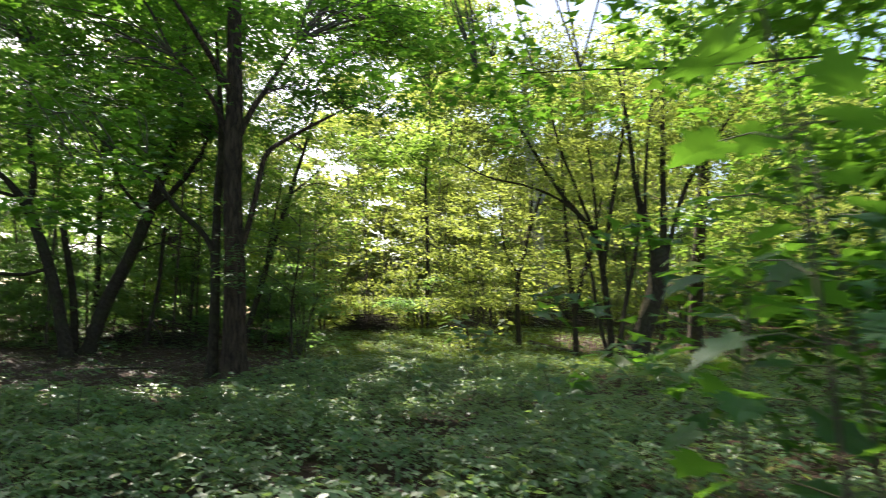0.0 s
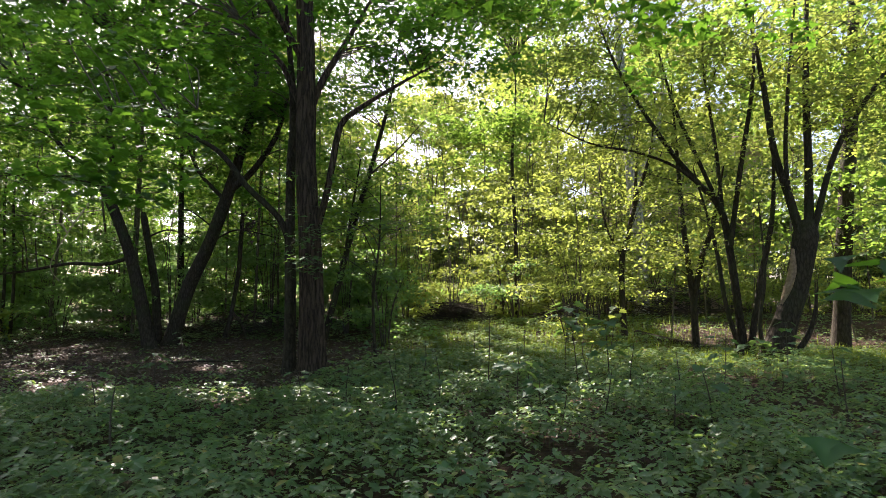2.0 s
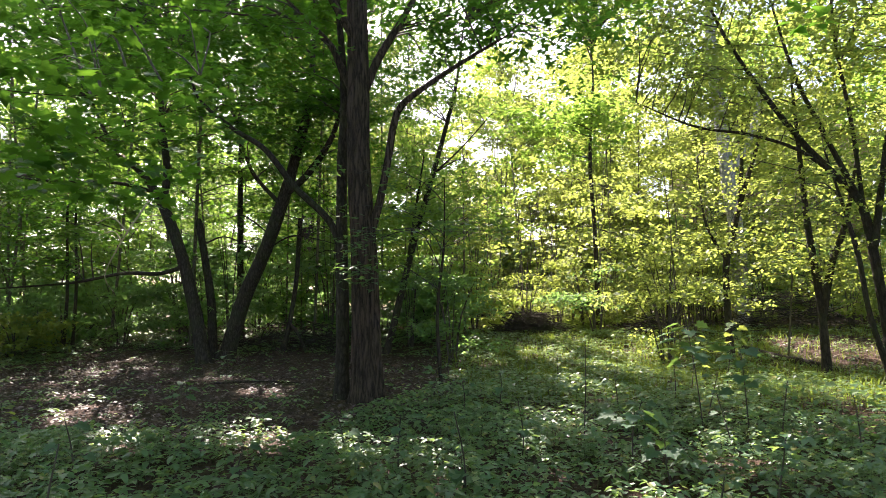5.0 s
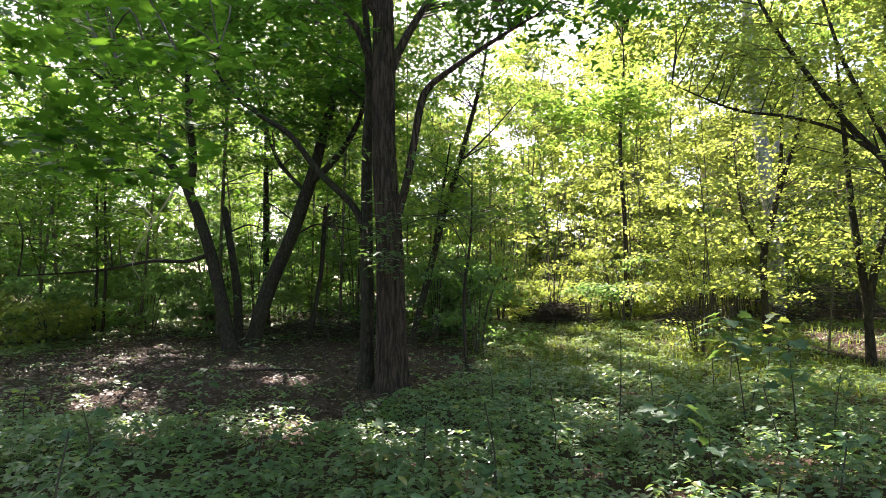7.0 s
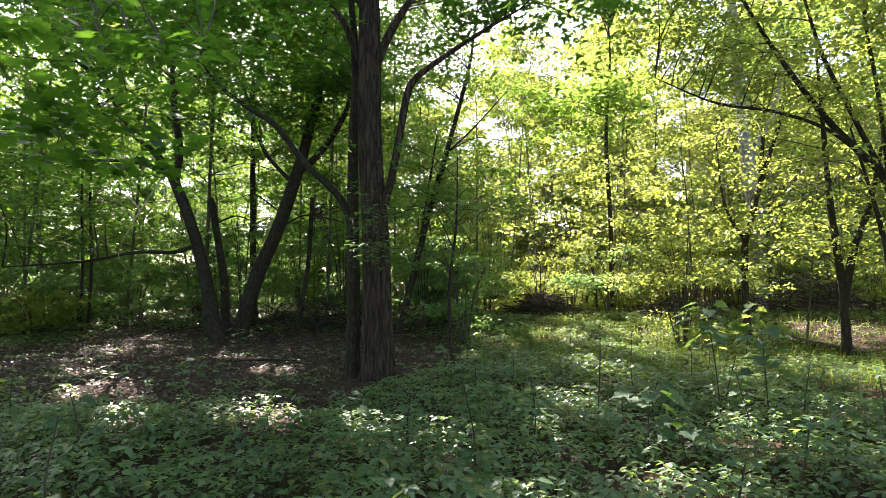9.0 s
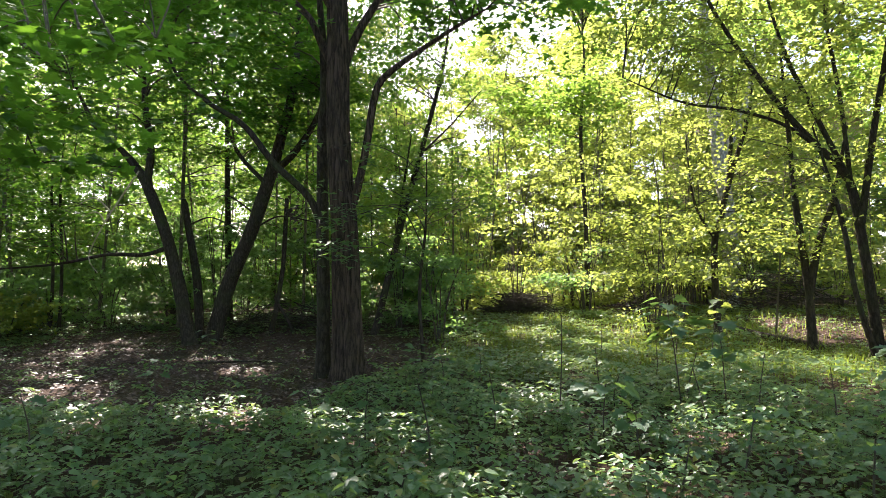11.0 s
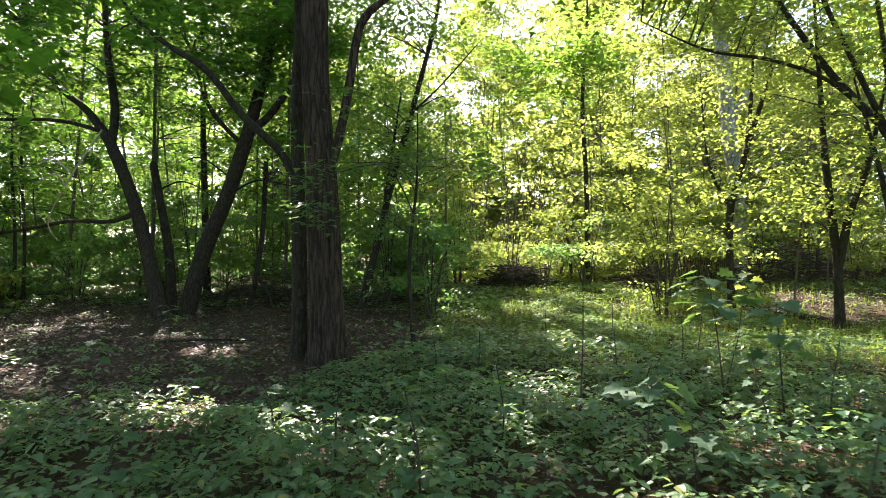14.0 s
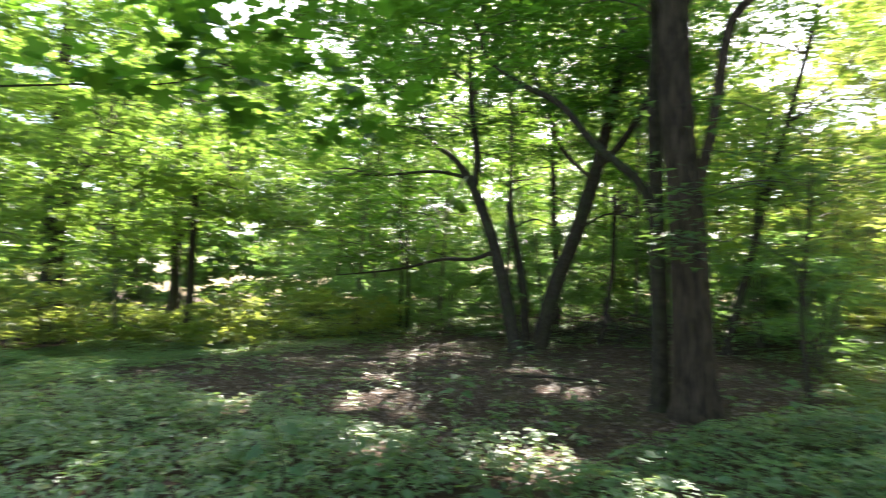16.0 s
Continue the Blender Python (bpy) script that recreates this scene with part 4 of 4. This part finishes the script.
def litter():
    g = np.random.default_rng(41)
    n = 80000
    x = g.uniform(-20, 12, n)
    y = g.uniform(3, 25, n)
    ok = g.uniform(0, 1, n) < 0.12 + 0.88 * bare(x, y)
    x, y = x[ok], y[ok]
    p = np.stack([x, y, ground_z(x, y) + g.uniform(0.012, 0.04, len(x))], -1)
    v, f = leaves(p, g.uniform(0.035, 0.095, len(p)), 0.32, RHOMB, 0.0, gen=g)
    tagged(mesh_object("leaf_litter", v, f, LITTER), "dry brown fallen leaves strewn over the floor", "fallen leaves", kind="stuff")


herbs()
grass()
litter()


# ---- single plants and clutter ----
def leaf_mesh(name, template, material):
    me = bpy.data.meshes.new(name)
    me.from_pydata([tuple(p) for p in template[0]], [], [tuple(int(i) for i in f) for f in template[1]])
    me.materials.append(material)
    return me


BIG_LEAF = outline_leaf([(-0.14, 0.26), (0.02, 0.46), (0.14, 0.34), (0.3, 0.62), (0.42, 0.3), (0.66, 0.36), (0.72, 0.16)], 0.1, 0.16)
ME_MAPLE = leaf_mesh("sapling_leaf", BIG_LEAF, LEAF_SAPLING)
# sun put into the colour: the yellower leaf for young maples in sun
ME_LIT = leaf_mesh("lit_leaf", BIG_LEAF, LEAF_LIGHT)
gs = np.random.default_rng(77)


def sapling(x, y, h, whorls, size, me, label, lean=(0, 0), first=0.45, name="sapling"):
    """A young maple: one thin stem with opposite pairs of broad leaves on stalks."""
    z0 = float(ground_z(x, y))
    root = tagged(new(name), label, "sapling", "young maples")
    root.location = (x, y, z0)
    top = np.array([lean[0], lean[1], h])
    bend = top * 0.5 + gs.normal(0, 0.03, 3)
    v, f = tube([(0, 0, -0.03), bend, top], [0.009, 0.007, 0.004], 6)
    mesh_object("stem", v, f, TWIG, root, smooth_shade=True)
    stalks = []
    for k in range(whorls):
        u = first + (1 - first) * (k + 0.5) / whorls
        c = bend * u * 2 if u < 0.5 else bend + (top - bend) * (u - 0.5) * 2
        a0 = k * 1.57 + gs.uniform(-0.4, 0.4)
        for s in (0, 1):
            a = a0 + s * math.pi + gs.uniform(-0.3, 0.3)
            ln = size * gs.uniform(0.7, 1.5) * (1.2 - 0.5 * u)
            e = c + np.array([math.cos(a) * ln, math.sin(a) * ln, ln * gs.uniform(0.0, 0.35)])
            stalks.append(tube([c, (c + e) / 2 + np.array([0, 0, 0.02]), e], [0.003, 0.0025, 0.002], 4))
            ob = new("leaf", me)
            ob.parent = root
            sc = size * gs.uniform(0.75, 1.2)
            ob.matrix_basis = Matrix.Translation(e) @ Euler((gs.normal(0, 0.22), gs.normal(0.22, 0.2), a)).to_matrix().to_4x4() @ Matrix.Scale(sc, 4)
    v, f = join(stalks)
    tagged(mesh_object("stalkwork", v, f, STEM, root), kind="stuff")
    return root


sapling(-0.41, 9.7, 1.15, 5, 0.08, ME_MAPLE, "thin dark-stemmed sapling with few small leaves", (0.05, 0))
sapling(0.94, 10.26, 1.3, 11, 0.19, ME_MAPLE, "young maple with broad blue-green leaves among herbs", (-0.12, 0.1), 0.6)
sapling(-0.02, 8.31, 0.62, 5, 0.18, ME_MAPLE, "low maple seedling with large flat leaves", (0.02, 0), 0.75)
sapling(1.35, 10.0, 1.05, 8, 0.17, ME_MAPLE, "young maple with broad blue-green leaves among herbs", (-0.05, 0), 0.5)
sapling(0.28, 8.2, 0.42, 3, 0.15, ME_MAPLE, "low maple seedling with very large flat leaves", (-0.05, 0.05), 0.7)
sapling(2.04, 14.0, 1.25, 6, 0.16, ME_LIT, "yellow-green sunlit young maple in the clearing", (0.2, 0.0), 0.5)
sapling(1.4, 13.6, 1.1, 5, 0.14, ME_LIT, "yellow-green sunlit young maple in the clearing", (0.1, -0.1), 0.5)
sapling(0.3, 14.8, 0.8, 4, 0.12, ME_LIT, "small sunlit maple seedling", (0.05, 0))
sapling(-0.75, 14.2, 0.7, 4, 0.11, ME_LIT, "small sunlit maple seedling", (0.0, 0))
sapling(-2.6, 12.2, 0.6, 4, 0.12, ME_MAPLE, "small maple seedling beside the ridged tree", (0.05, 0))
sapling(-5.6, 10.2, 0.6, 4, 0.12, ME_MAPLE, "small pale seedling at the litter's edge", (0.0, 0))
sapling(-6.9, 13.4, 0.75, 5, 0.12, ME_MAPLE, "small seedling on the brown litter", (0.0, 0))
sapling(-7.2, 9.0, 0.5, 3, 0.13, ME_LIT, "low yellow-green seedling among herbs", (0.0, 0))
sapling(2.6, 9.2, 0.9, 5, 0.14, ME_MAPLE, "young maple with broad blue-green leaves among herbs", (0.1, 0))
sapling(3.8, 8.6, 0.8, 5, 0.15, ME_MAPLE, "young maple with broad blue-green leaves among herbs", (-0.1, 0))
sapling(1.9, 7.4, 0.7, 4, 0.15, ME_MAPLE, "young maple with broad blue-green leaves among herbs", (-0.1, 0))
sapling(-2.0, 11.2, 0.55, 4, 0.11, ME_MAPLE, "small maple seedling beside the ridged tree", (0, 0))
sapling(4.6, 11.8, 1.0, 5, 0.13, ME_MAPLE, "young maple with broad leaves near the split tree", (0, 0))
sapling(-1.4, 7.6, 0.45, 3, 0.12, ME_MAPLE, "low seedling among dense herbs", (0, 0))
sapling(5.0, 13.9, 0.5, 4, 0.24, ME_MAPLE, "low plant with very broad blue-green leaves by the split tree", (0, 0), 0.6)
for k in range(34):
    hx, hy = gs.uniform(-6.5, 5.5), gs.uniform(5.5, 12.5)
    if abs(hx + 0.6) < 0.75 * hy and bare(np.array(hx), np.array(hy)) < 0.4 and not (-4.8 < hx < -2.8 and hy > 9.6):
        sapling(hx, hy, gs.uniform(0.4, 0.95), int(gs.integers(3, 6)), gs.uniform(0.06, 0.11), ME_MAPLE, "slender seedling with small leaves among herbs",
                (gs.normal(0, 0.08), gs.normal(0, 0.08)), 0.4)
# shade put into the colour: a darker leaf than on the other young maples
ME_SHADED = leaf_mesh("shaded_leaf", BIG_LEAF, LEAF_MAPLE)
for sx, sy, sh, lean in [(1.15, 0.5, 2.4, (-0.2, 0.0)), (1.5, 0.8, 2.2, (-0.2, 0.1)), (1.0, 0.75, 1.5, (0.1, 0.1)), (1.5, 0.35, 1.4, (-0.1, 0.1)), (1.3, 0.3, 2.0, (0.1, 0.1)), (1.75, 0.6, 2.3, (0.1, 0.1))]:
    sapling(sx, sy, sh, 11, 0.17, ME_SHADED, "leafy young maple with shade-darkened leaves close beside the walker", lean, 0.2)

# bough of dark leaves hanging in over the start
tree("tree", "young maple with dark leaves hanging over the way",
     [("trunk", [(6.2, 4.8, -0.1), (6.1, 4.8, 2.4), (5.9, 5.0, 4.2), (5.6, 5.2, 6.0)], [0.06, 0.05, 0.04, 0.015]),
      ("limb", [(5.97, 4.95, 3.6), (4.8, 5.2, 4.1), (3.4, 5.5, 4.1), (2.0, 5.9, 4.2), (0.8, 5.9, 4.1)], [0.016, 0.014, 0.011, 0.008, 0.003])],
     [(1.5, 5.9, 4.2, 0.9, 0.5, 0.2, 21), (4.4, 5.4, 5.0, 1.6, 1.3, 0.8, 42), (5.6, 7.2, 4.6, 1.6, 1.5, 1.4, 49), (2.6, 2.7, 3.0, 0.7, 0.6, 0.9, 56), (2.5, 2.5, 1.5, 0.6, 0.5, 0.8, 63),
      # these two blobs are sun blockers added high out of view
      (0.4, 7.8, 8.8, 2.6, 2.0, 0.8, 56), (1.6, 10.2, 10.4, 2.4, 1.8, 0.8, 98)], BARK_DARK, LEAF_MAPLE, TRILOBE, 0.14, 26, 0.42, twig_r=0.005)

# clump of dead leaves caught in the leaning tree, and a pale dead twig in the forked one
PALE_TWIG = plain_material("pale_twig", [(0.3, (0.26, 0.22, 0.15)), (0.7, (0.45, 0.40, 0.28))], 0.8, 10)
DEAD = plain_material("dead_leaf", [(0, (0.03, 0.02, 0.016)), (1, (0.10, 0.07, 0.05))], 0.8, 12, 0.004, True)
for ob in [o for o in bpy.data.objects if o.get("label", "").startswith("dark leaning tree")]:
    p = np.array([-7.95, 19.4, 3.85]) + gs.normal(0, 1, (70, 3)) * np.array([0.14, 0.12, 0.22])
    v, f = leaves(p, gs.uniform(0.08, 0.17, 70), 0.7, TRILOBE, 0.9, gen=gs)
    tagged(mesh_object("dead_leaf_clump", v - np.array(ob.location), f, DEAD, ob, "dark clump of dead leaves"), kind="stuff")
for ob in [o for o in bpy.data.objects if o.get("label", "").startswith("dark forked tree")]:
    for pts in ([(-12.3, 18.5, 5.0), (-12.54, 18.1, 4.2), (-12.96, 18.0, 3.49), (-13.42, 18.0, 2.69), (-13.41, 18.0, 2.36), (-13.16, 18.0, 2.07)],
                [(-12.96, 18.0, 3.49), (-13.22, 18.0, 3.79), (-13.7, 18.0, 3.7)], [(-12.8, 18.0, 3.8), (-13.3, 18.0, 4.2), (-13.8, 18.0, 4.05)]):
        v, f = tube(pts, list(np.linspace(0.028, 0.01, len(pts))), 6)
        mesh_object("dead_twig", v - np.array(ob.location), f, PALE_TWIG, ob, "pale bare dead twig", True)

# torn side of the split trunk
TORN = plain_material("torn_wood", [(0.3, (0.16, 0.10, 0.065)), (0.7, (0.40, 0.28, 0.19))], 0.85, 14, 0.02)
for ob in [o for o in bpy.data.objects if o.get("label", "").startswith("thick split trunk")]:
    v, f = tube([(5.66, 14.34, 1.25), (5.78, 14.30, 1.55), (5.90, 14.28, 1.95), (5.93, 14.28, 2.4)], [0.03, 0.085, 0.09, 0.035], 9, 0.25)
    mesh_object("torn_wood", v - np.array(ob.location), f, TORN, ob, "pale torn wood")


def brush_pile(x, y, wide, high, n, label):
    z0 = float(ground_z(x, y))
    pieces = []
    for i in range(n):
        a = gs.uniform(0, 6.28)
        c = np.array([gs.normal(0, 0.32) * wide, gs.normal(0, 0.28) * wide * 0.6, 0])
        top = high * math.exp(-(c[0] / (0.5 * wide)) ** 2) * gs.uniform(0.1, 1.0)
        ln = gs.uniform(0.3, 0.8)
        d = np.array([math.cos(a) * ln, math.sin(a) * ln * 0.7, gs.normal(0, 0.16)])
        p = c + np.array([0, 0, top])
        lo = np.maximum(p - d, [-9, -9, 0.01])
        r = gs.uniform(0.005, 0.018)
        pieces.append(tube([lo, p + gs.normal(0, 0.05, 3), np.maximum(p + d, [-9, -9, 0.02])], [r, r * 0.8, r * 0.4], 4, step=0.3))
    v, f = join(pieces)
    root = tagged(new("brush_pile"), label, "brush pile")
    root.location = (x, y, z0)
    tagged(mesh_object("brushwood", v, f, BARK_DARK, root), kind="stuff")


# the first heap stands in for a shadowed hollow; its dark twigs carry the shade
brush_pile(-1.8, 24.2, 1.7, 0.8, 460, "dark heap of branches standing in for a shadowed hollow at the end of the clearing")
brush_pile(-8.7, 20.8, 4.0, 0.9, 170, "tangle of dead twigs behind the leaning trees")
brush_pile(2.2, 23.4, 1.8, 0.8, 140, "low tangle of dead twigs under the thicket")


brush_pile(6.4, 24.6, 3.0, 1.4, 220, "tangle of brown dead twigs behind pale ground")


def fallen_log(pts, radii, label):
    base = np.array(pts[0])
    root = tagged(new("log"), label, "log")
    root.location = base
    v, f = tube(pts, radii, 10, 0.08)
    mesh_object("trunk", v - base, f, BARK_DARK, root, smooth_shade=True)


fallen_log([(4.0, 20.4, 0.36), (4.4, 19.4, 0.25), (4.9, 18.2, 0.16), (5.2, 17.5, 0.1)], [0.09, 0.085, 0.075, 0.05], "dark fallen log lying before pale ground")
fallen_log([(-2.2, 12.1, 0.05), (-1.9, 12.0, 0.07), (-1.6, 11.7, 0.05)], [0.02, 0.018, 0.01], "short broken stick on the litter")
fallen_log([(-7.6, 14.2, 0.05), (-6.8, 14.5, 0.06), (-5.9, 14.5, 0.05)], [0.025, 0.02, 0.01], "dead branch lying on the litter")

# ---- house far behind the trees ----
WALL = plain_material("house_render", [(0.3, (0.42, 0.30, 0.25)), (0.7, (0.52, 0.38, 0.31))], 0.9, 3)
ROOF = plain_material("roof_tiles", [(0.3, (0.16, 0.07, 0.05)), (0.7, (0.26, 0.12, 0.08))], 0.8, 6)
PANE = plain_material("window_glass", [(0.3, (0.03, 0.04, 0.05)), (0.7, (0.06, 0.07, 0.08))], 0.08, 2, 0.0)
TRIM = plain_material("window_paint", [(0.3, (0.70, 0.68, 0.64)), (0.7, (0.8, 0.78, 0.74))], 0.6, 8)


def box_mesh(x0, x1, y0, y1, z0, z1):
    v = [(x, y, z) for x in (x0, x1) for y in (y0, y1) for z in (z0, z1)]
    f = [(0, 1, 3, 2), (4, 6, 7, 5), (0, 4, 5, 1), (2, 3, 7, 6), (0, 2, 6, 4), (1, 5, 7, 3)]
    return np.array(v, float), np.array(f)


def house(x, y, w, d, eaves, ridge):
    root = tagged(new("house"), "brownish rendered house with red-brown roof behind the trees", "house")
    root.location = (x, y, 0)
    mesh_object("wall", *box_mesh(0, w, 0, d, 0, eaves), WALL, root)
    o = 0.5
    v = np.array([(-o, -o, eaves), (w + o, -o, eaves), (w + o, d + o, eaves), (-o, d + o, eaves), (-o, d / 2, ridge), (w + o, d / 2, ridge)], float)
    low = v - np.array([0, 0, 0.2])
    vv = np.vstack([v, low])
    q = np.array([(0, 1, 5, 4), (2, 3, 4, 5), (6, 10, 11, 7), (8, 11, 10, 9), (0, 6, 7, 1), (2, 8, 9, 3), (0, 4, 10, 6), (3, 9, 10, 4), (1, 7, 11, 5), (2, 5, 11, 8)])
    mesh_object("roof", vv, q, ROOF, root)
    for fl in range(4):
        for k in range(4):
            wx, wz = 1.2 + k * 2.4, 1.2 + fl * 3.0
            win = mesh_object("window", *box_mesh(wx, wx + 1.1, -0.03, 0.05, wz, wz + 1.4), TRIM, root)
            for s in (0, 1):
                mesh_object("pane", *box_mesh(wx + 0.08 + s * 0.5, wx + 0.52 + s * 0.5, -0.05, -0.032, wz + 0.08, wz + 1.32), PANE, win)


house(8.5, 50.0, 12, 9, 13.2, 15.6)


# ---- later growth behind the ridged tree and round the sky gap ----
for x, y, h, w, low, n in [(-6.4, 33, 13.5, 2.4, 3.0, 60), (-5.0, 37, 14.5, 2.4, 4.0, 60), (-3.6, 29, 10.5, 1.8, 2.5, 60), (-7.6, 29, 12.5, 2.2, 2.5, 60),
                           (-5.6, 25, 9.5, 1.7, 2.0, 64), (-4.0, 23.6, 8.0, 1.4, 2.0, 60), (-9.4, 34, 17.5, 2.6, 7.0, 50), (-4.3, 35, 16.5, 2.2, 7.0, 50), (-7.4, 37, 18.0, 2.4, 9.0, 50), (-11.0, 31, 17.0, 2.6, 8.0, 50),
                           (-3.6, 47, 21.0, 2.8, 11.0, 70), (-1.4, 48, 22.0, 2.8, 12.0, 70), (-6.0, 50, 20.0, 2.6, 13.0, 60)]:
    wild_tree(x, y, h, w, n, LEAF_FAR if y < 28 else LEAF_LIGHT, RHOMB, 0.17 if y < 28 else 0.22, low, "slim leafy tree behind the clearing's corner")
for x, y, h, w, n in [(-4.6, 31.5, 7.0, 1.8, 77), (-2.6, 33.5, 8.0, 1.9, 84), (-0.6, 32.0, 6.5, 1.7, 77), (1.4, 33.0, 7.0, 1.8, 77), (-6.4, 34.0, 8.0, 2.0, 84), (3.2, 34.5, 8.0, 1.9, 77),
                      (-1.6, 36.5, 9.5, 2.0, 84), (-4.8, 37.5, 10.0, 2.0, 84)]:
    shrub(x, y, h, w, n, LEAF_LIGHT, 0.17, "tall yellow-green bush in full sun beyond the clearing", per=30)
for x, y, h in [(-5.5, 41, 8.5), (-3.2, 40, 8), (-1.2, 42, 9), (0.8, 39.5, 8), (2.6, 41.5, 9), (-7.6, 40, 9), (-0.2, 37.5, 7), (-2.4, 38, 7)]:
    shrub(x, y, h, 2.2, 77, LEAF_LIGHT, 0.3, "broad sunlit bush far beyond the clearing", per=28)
for x, y, h, w, n in [(-3.6, 19.0, 2.6, 1.1, 44), (-4.6, 21.8, 3.2, 1.3, 56), (0.4, 23.6, 2.6, 1.1, 44)]:
    shrub(x, y, h, w, n, LEAF_THICKET, 0.12, "grey-green young maple bush in the clearing's shade")
